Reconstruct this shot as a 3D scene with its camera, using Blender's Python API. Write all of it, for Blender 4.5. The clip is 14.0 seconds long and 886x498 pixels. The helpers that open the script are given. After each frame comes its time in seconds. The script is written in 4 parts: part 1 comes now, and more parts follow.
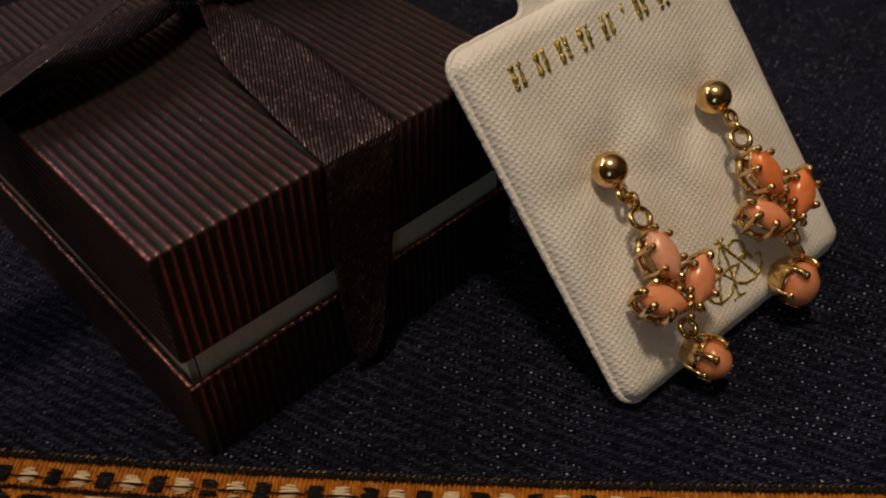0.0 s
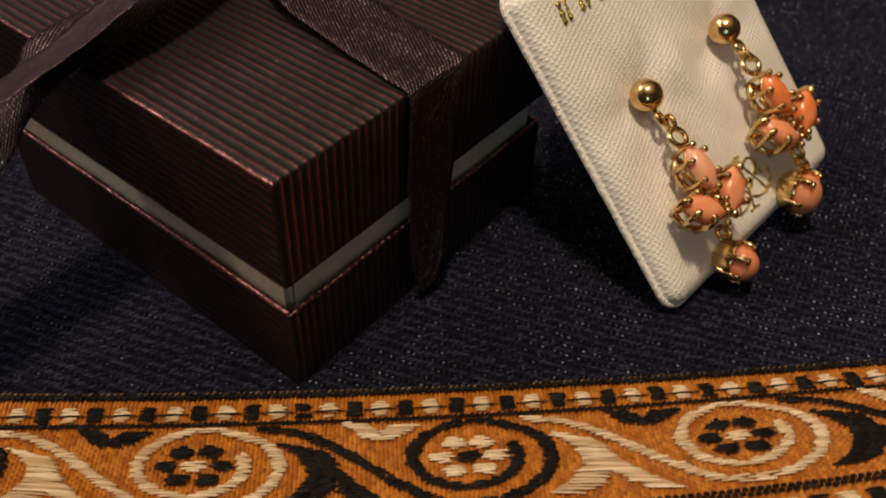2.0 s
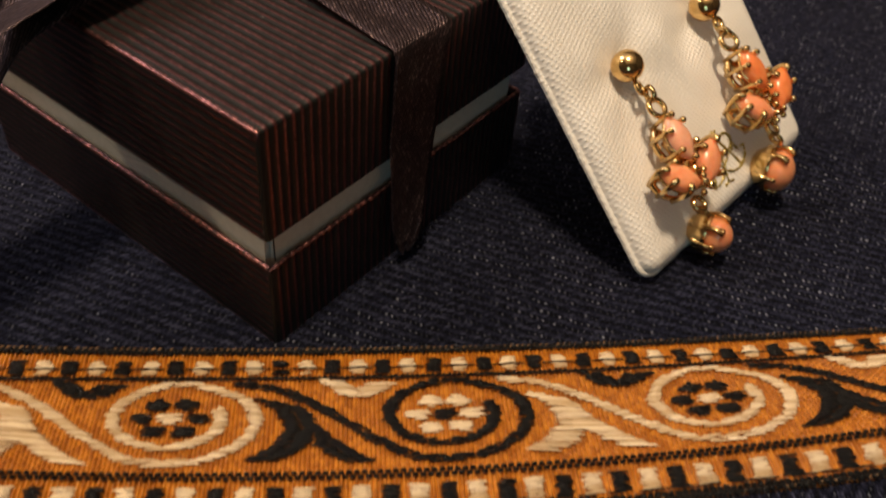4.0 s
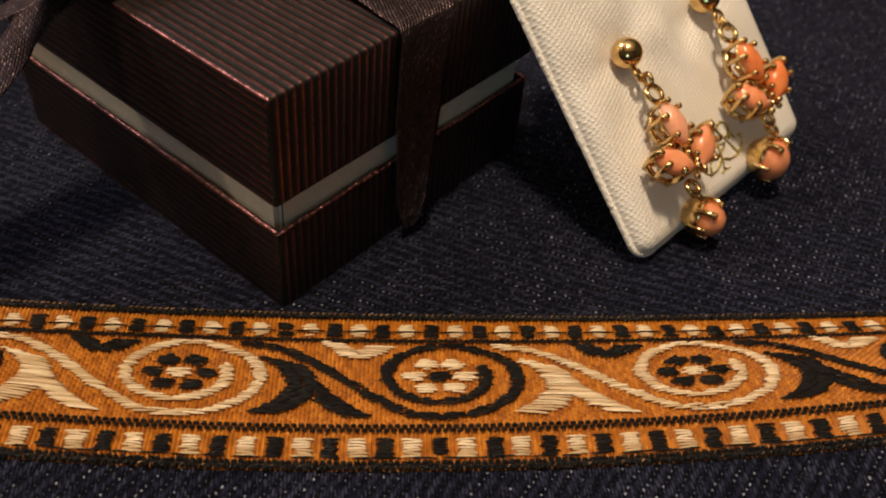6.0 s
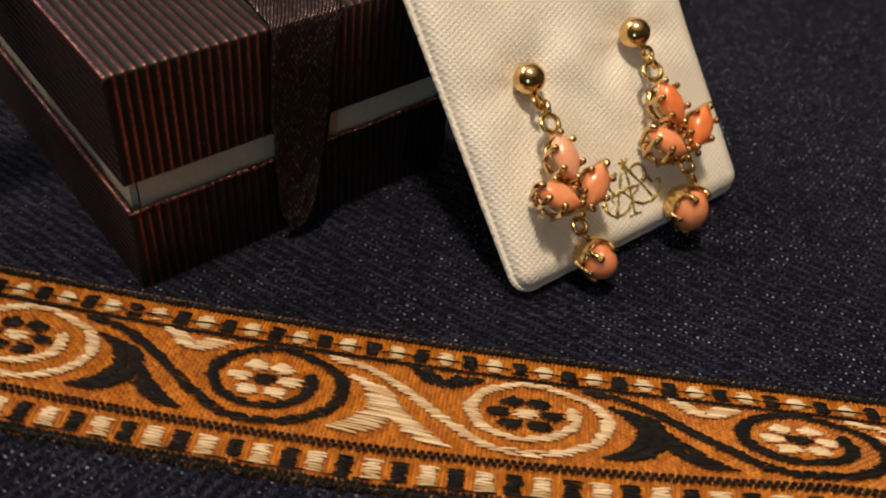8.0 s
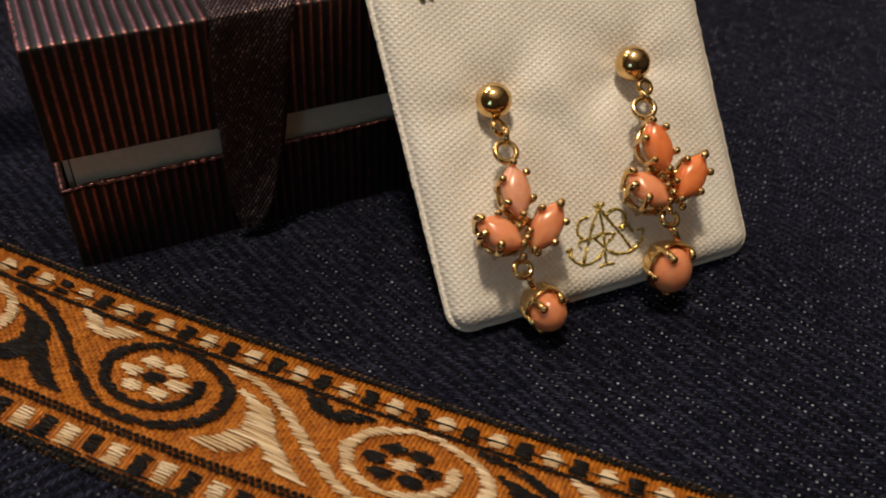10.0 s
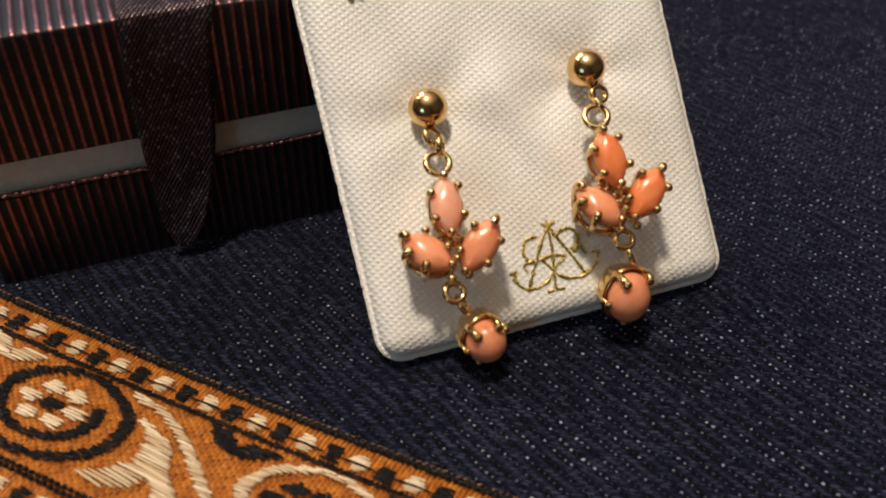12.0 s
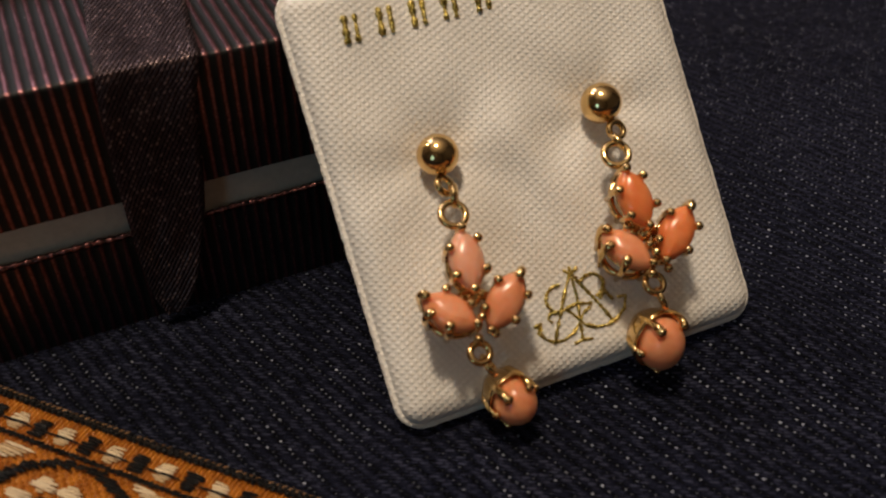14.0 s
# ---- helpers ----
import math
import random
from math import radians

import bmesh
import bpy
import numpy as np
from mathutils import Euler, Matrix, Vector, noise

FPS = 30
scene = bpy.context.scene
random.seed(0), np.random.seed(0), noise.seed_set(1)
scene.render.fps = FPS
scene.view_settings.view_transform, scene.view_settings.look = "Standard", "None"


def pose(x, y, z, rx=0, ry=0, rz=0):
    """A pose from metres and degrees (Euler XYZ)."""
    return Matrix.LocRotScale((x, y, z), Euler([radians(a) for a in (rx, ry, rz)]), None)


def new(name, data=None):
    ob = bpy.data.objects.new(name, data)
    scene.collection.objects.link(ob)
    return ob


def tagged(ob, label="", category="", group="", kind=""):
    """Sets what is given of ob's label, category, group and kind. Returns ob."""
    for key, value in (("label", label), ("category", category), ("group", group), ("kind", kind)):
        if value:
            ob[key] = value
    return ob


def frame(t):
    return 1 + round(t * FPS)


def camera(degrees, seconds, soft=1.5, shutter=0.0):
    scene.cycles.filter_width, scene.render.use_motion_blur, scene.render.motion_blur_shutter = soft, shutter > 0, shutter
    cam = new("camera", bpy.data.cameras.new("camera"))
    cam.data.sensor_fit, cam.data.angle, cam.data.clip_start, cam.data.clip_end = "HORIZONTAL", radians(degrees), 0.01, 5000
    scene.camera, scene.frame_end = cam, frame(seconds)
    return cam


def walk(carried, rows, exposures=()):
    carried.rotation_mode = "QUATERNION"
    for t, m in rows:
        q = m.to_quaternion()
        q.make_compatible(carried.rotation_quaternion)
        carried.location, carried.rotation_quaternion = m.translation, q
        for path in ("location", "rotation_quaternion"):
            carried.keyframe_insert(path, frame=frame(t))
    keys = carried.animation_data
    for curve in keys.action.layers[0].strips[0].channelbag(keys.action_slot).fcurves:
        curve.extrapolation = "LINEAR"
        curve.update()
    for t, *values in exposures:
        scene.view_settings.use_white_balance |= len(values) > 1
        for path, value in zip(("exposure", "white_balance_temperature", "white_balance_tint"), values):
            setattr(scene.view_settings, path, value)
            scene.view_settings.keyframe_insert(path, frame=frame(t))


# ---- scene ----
cam = camera(53.6, 14.0, 1.9, 0.5)
cam.data.dof.use_dof = True
cam.data.dof.focus_distance = 0.132
cam.data.dof.aperture_fstop = 24.0
# seconds, x, y, z in metres, yaw, pitch, roll in degrees
PATH = [
    (0.0, 0.00364, 0.00059, 0.10907, 4.757, -43.353, -2.427),
    (0.5, -0.00140, -0.00138, 0.11134, 1.688, -43.187, -2.167),
    (1.0, -0.01135, -0.00802, 0.11010, -1.078, -43.565, -1.072),
    (1.5, -0.01796, -0.01018, 0.10985, -3.369, -44.270, 0.025),
    (2.0, -0.02219, -0.01281, 0.10923, -4.822, -44.201, 0.611),
    (2.5, -0.02558, -0.01840, 0.10969, -6.164, -44.080, 1.307),
    (3.0, -0.02752, -0.01862, 0.10838, -7.130, -44.010, 2.205),
    (3.5, -0.02513, -0.01266, 0.10649, -7.854, -44.025, 3.229),
    (4.0, -0.02403, -0.01736, 0.10573, -7.562, -44.177, 3.847),
    (4.2, -0.02404, -0.02245, 0.10706, -7.234, -44.393, 3.902),
    (6.3, -0.01990, -0.02589, 0.10618, -5.469, -43.811, 4.336),
    (6.5, -0.01726, -0.02514, 0.10529, -5.366, -43.772, 4.530),
    (7.0, -0.00513, -0.02197, 0.10693, -3.657, -43.093, 4.665),
    (7.5, 0.00766, -0.02398, 0.10798, -0.094, -43.057, 5.082),
    (8.0, 0.01703, -0.02237, 0.10607, 3.857, -43.263, 5.573),
    (8.2, 0.02212, -0.02116, 0.10317, 5.490, -43.329, 5.847),
    (10.3, 0.05506, -0.00086, 0.10182, 20.586, -43.579, 2.777),
    (10.5, 0.05856, 0.00093, 0.10006, 21.040, -43.821, 2.678),
    (11.0, 0.06677, 0.00725, 0.09904, 22.696, -44.121, 1.922),
    (11.5, 0.06440, 0.01113, 0.09507, 24.473, -42.948, 0.583),
    (12.0, 0.06456, 0.01066, 0.09379, 24.747, -41.557, 0.320),
    (12.5, 0.06390, 0.00969, 0.09358, 24.861, -40.017, 0.176),
    (13.0, 0.06303, 0.01101, 0.09300, 24.997, -39.803, -0.339),
    (13.5, 0.06117, 0.01409, 0.09205, 24.474, -39.647, -0.852),
    (14.0, 0.05376, 0.01651, 0.09168, 21.186, -40.312, -0.702),
]
# seconds, stops, kelvin, tint
EXPO = [(0.0, -1.53, 6450, 9), (0.5, -1.56, 6450, 9), (1.0, -1.43, 6500, 10), (1.5, -0.92, 6550, 10), (2.0, -0.87, 6550, 10), (2.5, -0.4, 6450, 10), (3.0, -0.15, 6500, 10), (3.5, -0.47, 6600, 9), (6.5, -0.59, 6650, 9), (8.0, -0.57, 6500, 7), (10.3, -0.90, 6050, 7), (10.5, -0.84, 5750, 8), (11.0, 0.15, 5350, 4), (11.5, -0.4, 5450, 5), (12.0, -0.42, 5600, 6), (12.5, -0.74, 5600, 8), (13.0, -0.82, 5550, 6), (13.5, -0.76, 5750, 6), (14.0, -1.08, 6150, 9)]
walk(cam, [(t, pose(x, y, z, 90 + pitch, 0, yaw) @ pose(0, 0, 0, 0, 0, roll)) for t, x, y, z, yaw, pitch, roll in PATH], EXPO)

# ---------------------------------------------------------------- light
world = bpy.data.worlds.new("room_air")
scene.world = world
world.use_nodes = True
world.node_tree.nodes["Background"].inputs[0].default_value = (0.02, 0.022, 0.03, 1)
world.node_tree.nodes["Background"].inputs[1].default_value = 0.3


def bulb(name, at, radius, watts, colour):
    data = bpy.data.lights.new(name, "POINT")
    data.shadow_soft_size, data.energy, data.color = radius, watts, colour
    ob = new(name, data)
    ob.location = at
    return ob


WARM = (1.0, 0.785, 0.565)
bulb("ceiling_bulb", (-0.12, -0.07, 1.50), 0.085, 118, WARM)
bulb("wall_lamp_bulb", (-1.15, 0.10, 1.10), 0.05, 30, WARM)


def opening_lamp(name, at, turn, width, height, watts, colour):
    """An area lamp set in a wall's opening; turn: degrees of its facing."""
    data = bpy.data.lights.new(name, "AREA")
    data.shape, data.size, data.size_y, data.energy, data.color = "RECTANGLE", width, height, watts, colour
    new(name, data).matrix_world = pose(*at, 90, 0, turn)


opening_lamp("south_daylight", (-0.284, -1.93, 0.53), 0, 0.42, 0.60, 4.2, (0.42, 0.78, 1.0))
# added fill from the west, to brighten the lid's top and the bow
opening_lamp("west_fill", (-1.53, 0.95, 1.83), -90, 0.84, 0.90, 29, (0.86, 0.84, 1.0))


# ---------------------------------------------------------------- materials
class Nodes:
    """A small helper to wire a node material."""

    def __init__(self, name):
        self.mat = bpy.data.materials.new(name)
        self.mat.use_nodes = True
        self.tree = self.mat.node_tree
        self.bsdf = self.tree.nodes["Principled BSDF"]

    def add(self, kind, **inputs):
        node = self.tree.nodes.new(kind)
        for key, value in inputs.items():
            self.put(node, key, value)
        return node

    def put(self, node, key, value):
        socket = node.inputs[int(key[1:])] if key[0] == "i" and key[1:].isdigit() else node.inputs[key.replace("_", " ")]
        if isinstance(value, bpy.types.NodeSocket):
            self.tree.links.new(value, socket)
        else:
            socket.default_value = value

    def math(self, op, a, b=0.0, c=0.0):
        node = self.add("ShaderNodeMath", i0=a, i1=b, i2=c)
        node.operation = op
        return node.outputs[0]

    def noise(self, vector, scale, detail=3.0, rough=0.6):
        return self.add("ShaderNodeTexNoise", Vector=vector, Scale=scale, Detail=detail, Roughness=rough).outputs["Fac"]

    def ramp(self, fac, *stops):
        node = self.add("ShaderNodeValToRGB", Fac=fac)
        while len(node.color_ramp.elements) < len(stops):
            node.color_ramp.elements.new(0.5)
        for e, (at, col) in zip(node.color_ramp.elements, stops):
            e.position, e.color = at, (*col, 1)
        return node.outputs["Color"]

    def mix(self, fac, a, b):
        node = self.tree.nodes.new("ShaderNodeMix")
        node.data_type = "RGBA"
        for n, value in ((0, fac), (6, a), (7, b)):
            if isinstance(value, bpy.types.NodeSocket):
                self.tree.links.new(value, node.inputs[n])
            else:
                node.inputs[n].default_value = value if n == 0 else (*value[:3], 1)
        return node.outputs[2]

    def bump(self, height, distance, strength=1.0, below=None):
        node = self.add("ShaderNodeBump", Height=height, Distance=distance, Strength=strength)
        if below is not None:
            self.put(node, "Normal", below)
        return node.outputs[0]

    def coords(self, what="Object"):
        return self.add("ShaderNodeTexCoord").outputs[what]

    def split(self, vector):
        node = self.add("ShaderNodeSeparateXYZ", Vector=vector)
        return node.outputs[0], node.outputs[1], node.outputs[2]

    def join(self, x, y, z=0.0):
        return self.add("ShaderNodeCombineXYZ", X=x, Y=y, Z=z).outputs[0]

    def scaled(self, vector, k):
        node = self.add("ShaderNodeVectorMath", i0=vector)
        node.operation = "SCALE"
        node.inputs["Scale"].default_value = k
        return node.outputs[0]

    def turned(self, vector, degrees):
        node = self.add("ShaderNodeVectorRotate", Vector=vector, Angle=radians(degrees))
        node.rotation_type = "Z_AXIS"
        return node.outputs[0]

    def finish(self, **inputs):
        for key, value in inputs.items():
            self.put(self.bsdf, key, (*value, 1) if key.endswith("Color") and isinstance(value, tuple) else value)
        return self.mat


def denim_material(name, warp):
    """Warp-faced twill, its warp laid at that many degrees: short dark blue floats, with pale weft points on slanting lines."""
    m = Nodes(name)
    mm = m.turned(m.scaled(m.coords(), 1000), -warp)
    x, y, _ = m.split(mm)
    y = m.math("ADD", y, m.math("ADD", m.math("MULTIPLY", m.noise(mm, 0.05, 2), 2.2), m.math("MULTIPLY", m.noise(mm, 0.6, 2), 0.35)))
    y = m.math("ADD", y, m.math("MULTIPLY", m.noise(mm, 2.6, 2), 0.16))
    x = m.math("ADD", x, m.math("ADD", m.math("MULTIPLY", m.noise(mm, 0.4, 2), 0.9), m.math("MULTIPLY", m.noise(m.scaled(mm, 1.13), 2.6, 2), 0.18)))

    def cells(pitch, width, shift, slide):
        """Staggered rows of cells: place in the cell from its middle, and three random numbers for each cell."""
        row_pos = m.math("DIVIDE", y, pitch)
        row = m.math("FLOOR", row_pos)
        slip = m.add("ShaderNodeTexWhiteNoise", Vector=m.join(row, 3.7)).outputs["Value"]
        col_pos = m.math("ADD", m.math("DIVIDE", x, width), m.math("ADD", m.math("MULTIPLY", row, shift), m.math("MULTIPLY", slip, slide)))
        white = m.add("ShaderNodeTexWhiteNoise", Vector=m.join(row, m.math("FLOOR", col_pos)))
        return m.math("SUBTRACT", m.math("FRACT", col_pos), 0.5), m.math("SUBTRACT", m.math("FRACT", row_pos), 0.5), m.split(white.outputs["Color"])

    # pale weft points of many sizes, each a little off its crossing
    fx, fy, (r0, r1, r2) = cells(0.64, 2.83, 0.265, 0.035)
    size = m.math("ADD", 0.52, m.math("MULTIPLY", r0, 0.62))
    dx = m.math("DIVIDE", m.math("ADD", fx, m.math("MULTIPLY", m.math("SUBTRACT", r1, 0.5), 0.04)), m.math("MULTIPLY", size, 0.21 / 2.83))
    dy = m.math("DIVIDE", m.math("ADD", fy, m.math("MULTIPLY", m.math("SUBTRACT", r2, 0.5), 0.18)), m.math("MULTIPLY", size, 0.18 / 0.64))
    spot = m.math("MAXIMUM", m.math("SUBTRACT", 1.0, m.math("ADD", m.math("MULTIPLY", dx, dx), m.math("MULTIPLY", dy, dy))), 0.0)
    patch = m.ramp(m.math("ADD", m.noise(mm, 0.05, 4, 0.65), m.math("MULTIPLY", x, 0.0013)), (0.40, (0.06, 0.06, 0.06)), (0.64, (1, 1, 1)))
    level = m.math("ADD", m.math("MULTIPLY", m.math("MULTIPLY", m.math("ADD", m.math("MULTIPLY", m.math("POWER", r0, 4.0), 0.95), m.math("MULTIPLY", r2, 0.24)), patch), 0.95), 0.04)
    fleck = m.math("MINIMUM", m.math("MULTIPLY", m.math("POWER", spot, 0.6), level), 1.0)
    # warp floats: short dashes of random tone, their rounding shaded in the colour
    gx, gy, (q0, q1, _) = cells(0.50, 1.6, 0.5, 0.4)
    dash = m.math("MULTIPLY", m.math("SUBTRACT", 1.0, m.math("MULTIPLY", m.math("MULTIPLY", gy, gy), 4.0)), m.math("SUBTRACT", 1.0, m.math("POWER", m.math("MULTIPLY", m.math("ABSOLUTE", gx), 2.0), 3.0)))
    wale = m.math("POWER", m.math("MINIMUM", m.math("MULTIPLY", m.math("ABSOLUTE", fx), 2.6), 1.0), 0.8)
    fuzz = m.noise(m.join(m.math("MULTIPLY", x, 2.2), m.math("MULTIPLY", y, 4.0)), 1.6, 4, 0.7)
    wide = m.noise(mm, 0.03, 3)
    # painted shade: tone falls at float edges and along the wale troughs
    tone = m.math("ADD", m.math("MULTIPLY", m.math("MULTIPLY", dash, q0), 0.40), m.math("ADD", m.math("MULTIPLY", fuzz, 0.46), m.math("ADD", m.math("MULTIPLY", wide, 0.2), m.math("MULTIPLY", m.math("SUBTRACT", wale, 0.66), 0.42))))
    base = m.ramp(tone, (0.26, (0.0016, 0.0019, 0.0048)), (0.50, (0.0096, 0.0107, 0.0245)), (0.78, (0.048, 0.052, 0.090)))
    colour = m.mix(fleck, base, (0.52, 0.56, 0.68))
    height = m.math("ADD", m.math("ADD", m.math("MULTIPLY", wale, 1.0), m.math("MULTIPLY", dash, m.math("ADD", 0.7, q1))), m.math("MULTIPLY", fuzz, 1.2))
    normal = m.bump(height, 0.00030, 1.0)
    return m.finish(Base_Color=colour, Roughness=0.9, Normal=normal, Specular_IOR_Level=0.10)


def paper_material():
    """Ribbed wrapping paper; the UV's x counts the ribs."""
    m = Nodes("ribbed_striped_paper")
    u, v, _ = m.split(m.coords("UV"))
    mm = m.scaled(m.coords(), 1000)
    wob = m.math("MULTIPLY", m.math("SUBTRACT", m.noise(mm, 0.8, 2), 0.5), 0.16)
    f = m.math("ABSOLUTE", m.math("SUBTRACT", m.math("FRACT", m.math("ADD", m.math("ADD", u, 0.5), wob)), 0.5))
    soft = m.math("SUBTRACT", 1.25, m.math("MULTIPLY", f, 5.0))
    # worn foil edges, also brightened in colour where the curve would catch the lamp
    worn_glint = m.math("ADD", m.math("LESS_THAN", u, -5.0), m.math("MULTIPLY", m.math("LESS_THAN", u, 0.42), m.math("GREATER_THAN", v, 25.7)))
    worn_glint = m.math("MINIMUM", worn_glint, 1.0)
    frayed = m.ramp(m.noise(mm, 1.7, 5, 0.7), (0.44, (0.06, 0.06, 0.06)), (0.58, (1, 1, 1)))
    worn_glint = m.math("MULTIPLY", worn_glint, frayed)
    soft = m.math("MAXIMUM", soft, worn_glint)
    soft = m.math("MINIMUM", m.math("MAXIMUM", soft, 0.0), 1.0)
    grain = m.noise(mm, 3.0, 4)
    wear = m.noise(mm, 0.3, 4)
    dust = m.math("GREATER_THAN", m.noise(mm, 2.6, 1, 0.2), 0.845)
    dark = m.ramp(grain, (0.3, (0.003, 0.0038, 0.0036)), (0.75, (0.009, 0.010, 0.009)))
    warm = m.ramp(grain, (0.25, (0.115, 0.040, 0.042)), (0.8, (0.60, 0.285, 0.285)))
    foil = m.math("MULTIPLY", soft, m.math("ADD", 0.24, m.math("MULTIPLY", wear, 1.0)))
    warm = m.mix(m.math("MULTIPLY", worn_glint, grain), warm, (0.85, 0.35, 0.31))
    colour = m.mix(dust, m.mix(foil, dark, warm), (0.35, 0.33, 0.30))
    rough = m.math("SUBTRACT", m.math("ADD", 0.48, m.math("MULTIPLY", grain, 0.14)), m.math("MULTIPLY", soft, 0.20))
    normal = m.bump(m.math("ADD", m.math("MULTIPLY", grain, 0.6), m.math("MULTIPLY", wear, 0.6)), 0.00005, 0.7)
    return m.finish(Base_Color=colour, Metallic=m.math("MINIMUM", m.math("MULTIPLY", soft, 4.0), 1.0), Roughness=rough, Normal=normal, Specular_IOR_Level=m.math("ADD", 0.30, m.math("MULTIPLY", foil, 0.3)))


def liner_material():
    m = Nodes("grey_satin_board")
    mm = m.scaled(m.coords(), 1000)
    g = m.noise(mm, 0.9, 4)
    return m.finish(Base_Color=m.ramp(g, (0.3, (0.53, 0.50, 0.42)), (0.7, (0.62, 0.59, 0.50))), Roughness=0.38, Normal=m.bump(g, 0.00005, 0.4))


def satin_material():
    """Twill-woven satin: slanting threads broken into beads; the UV counts millimetres across and along the ribbon."""
    m = Nodes("brown_satin_ribbon")
    u, v, _ = m.split(m.coords("UV"))
    mm = m.join(u, v)
    wob = m.math("MULTIPLY", m.noise(mm, 0.5, 2), 0.35)
    p = m.math("ADD", m.math("ADD", m.math("MULTIPLY", u, 0.88), m.math("MULTIPLY", v, 0.48)), wob)
    q = m.math("SUBTRACT", m.math("MULTIPLY", v, 0.88), m.math("MULTIPLY", u, 0.48))
    lane_pos = m.math("DIVIDE", p, 0.58)
    lane = m.math("FLOOR", lane_pos)
    bead_pos = m.math("ADD", m.math("DIVIDE", q, 0.74), m.math("MULTIPLY", lane, 0.5))
    bead = m.math("FLOOR", bead_pos)
    fp = m.math("SUBTRACT", m.math("FRACT", lane_pos), 0.5)
    fq = m.math("SUBTRACT", m.math("FRACT", bead_pos), 0.5)
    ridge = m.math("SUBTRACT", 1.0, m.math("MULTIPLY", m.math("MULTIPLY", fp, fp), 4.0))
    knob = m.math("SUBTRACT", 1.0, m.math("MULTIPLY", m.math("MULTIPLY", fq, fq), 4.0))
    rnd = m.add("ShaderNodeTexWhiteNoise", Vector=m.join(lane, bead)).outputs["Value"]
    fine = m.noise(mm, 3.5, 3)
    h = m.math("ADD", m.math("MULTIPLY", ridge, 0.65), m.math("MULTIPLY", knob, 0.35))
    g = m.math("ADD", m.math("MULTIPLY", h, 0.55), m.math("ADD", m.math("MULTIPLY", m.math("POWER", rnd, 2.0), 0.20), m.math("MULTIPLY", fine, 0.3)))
    # sheen put into the colour: grooves darkened, bead tops pale as glints
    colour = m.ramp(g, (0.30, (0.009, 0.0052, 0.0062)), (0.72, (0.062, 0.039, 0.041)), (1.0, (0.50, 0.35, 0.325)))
    height = m.math("ADD", m.math("MULTIPLY", h, 1.5), m.math("MULTIPLY", fine, 0.4))
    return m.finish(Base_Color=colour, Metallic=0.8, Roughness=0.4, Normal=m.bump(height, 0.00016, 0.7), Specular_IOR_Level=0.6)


def cushion_material():
    m = Nodes("white_textured_leatherette")
    u, v, _ = m.split(m.coords("UV"))
    a = m.math("SINE", m.math("MULTIPLY", m.math("ADD", u, m.math("MULTIPLY", v, 0.55)), 7.3))
    b = m.math("SINE", m.math("MULTIPLY", m.math("SUBTRACT", v, m.math("MULTIPLY", u, 0.45)), 7.3))
    dots = m.math("MULTIPLY", m.math("ADD", a, 1.0), m.math("ADD", b, 1.0))
    stain = m.noise(m.join(u, v), 0.06, 3)
    grain = m.noise(m.join(u, v), 1.4, 3)
    colour = m.ramp(stain, (0.3, (0.78, 0.74, 0.67)), (0.7, (0.86, 0.83, 0.77)))
    # hollows between the raised dots are shaded a little in the colour
    colour = m.mix(m.math("MULTIPLY", m.math("SUBTRACT", 1.0, m.math("MULTIPLY", dots, 0.25)), 0.10), colour, (0.52, 0.48, 0.41))
    h = m.math("ADD", m.math("MULTIPLY", dots, 0.25), m.math("MULTIPLY", grain, 0.25))
    return m.finish(Base_Color=colour, Roughness=0.45, Normal=m.bump(h, 0.00015, 0.62), Specular_IOR_Level=0.4)


def gold_material():
    m = Nodes("polished_gold")
    mm = m.scaled(m.coords(), 1000)
    g = m.noise(mm, 0.8, 3)
    fine = m.noise(mm, 5, 3)
    colour = m.ramp(g, (0.3, (0.66, 0.43, 0.17)), (0.7, (0.82, 0.58, 0.27)))
    rough = m.math("ADD", 0.05, m.math("MULTIPLY", fine, 0.13))
    return m.finish(Base_Color=colour, Metallic=1.0, Roughness=rough, Normal=m.bump(fine, 0.00003, 0.35))


def foil_material():
    m = Nodes("gold_foil")
    mm = m.scaled(m.coords(), 1000)
    g = m.noise(mm, 2.2, 3)
    return m.finish(Base_Color=m.ramp(g, (0.38, (0.26, 0.18, 0.02)), (0.65, (0.92, 0.75, 0.26))), Metallic=1.0, Roughness=0.28, Normal=m.bump(g, 0.00025, 1.0))


def coral_material(name, low, high):
    m = Nodes(name)
    mm = m.scaled(m.coords(), 1000)
    g = m.noise(mm, 0.5, 3)
    return m.finish(Base_Color=m.ramp(g, (0.3, low), (0.7, high)), Roughness=0.22, Subsurface_Weight=0.5, Subsurface_Radius=(0.0022, 0.0009, 0.0005), Subsurface_Scale=1.0, Specular_IOR_Level=0.5)


def thread_material(name, dark, light, rough=0.5, shine=0.25):
    m = Nodes(name)
    mm = m.scaled(m.coords(), 1000)
    x, y, z = m.split(mm)
    streak = m.noise(m.join(m.math("MULTIPLY", x, 0.3), m.math("MULTIPLY", y, 9.0), m.math("MULTIPLY", z, 4.0)), 1.6, 3)
    isle = m.add("ShaderNodeNewGeometry").outputs["Random Per Island"]
    g = m.math("ADD", m.math("MULTIPLY", streak, 0.6), m.math("MULTIPLY", isle, 0.4))
    return m.finish(Base_Color=m.ramp(g, (0.25, dark), (0.75, light)), Roughness=rough, Normal=m.bump(streak, 0.00016, 0.9), Specular_IOR_Level=shine)


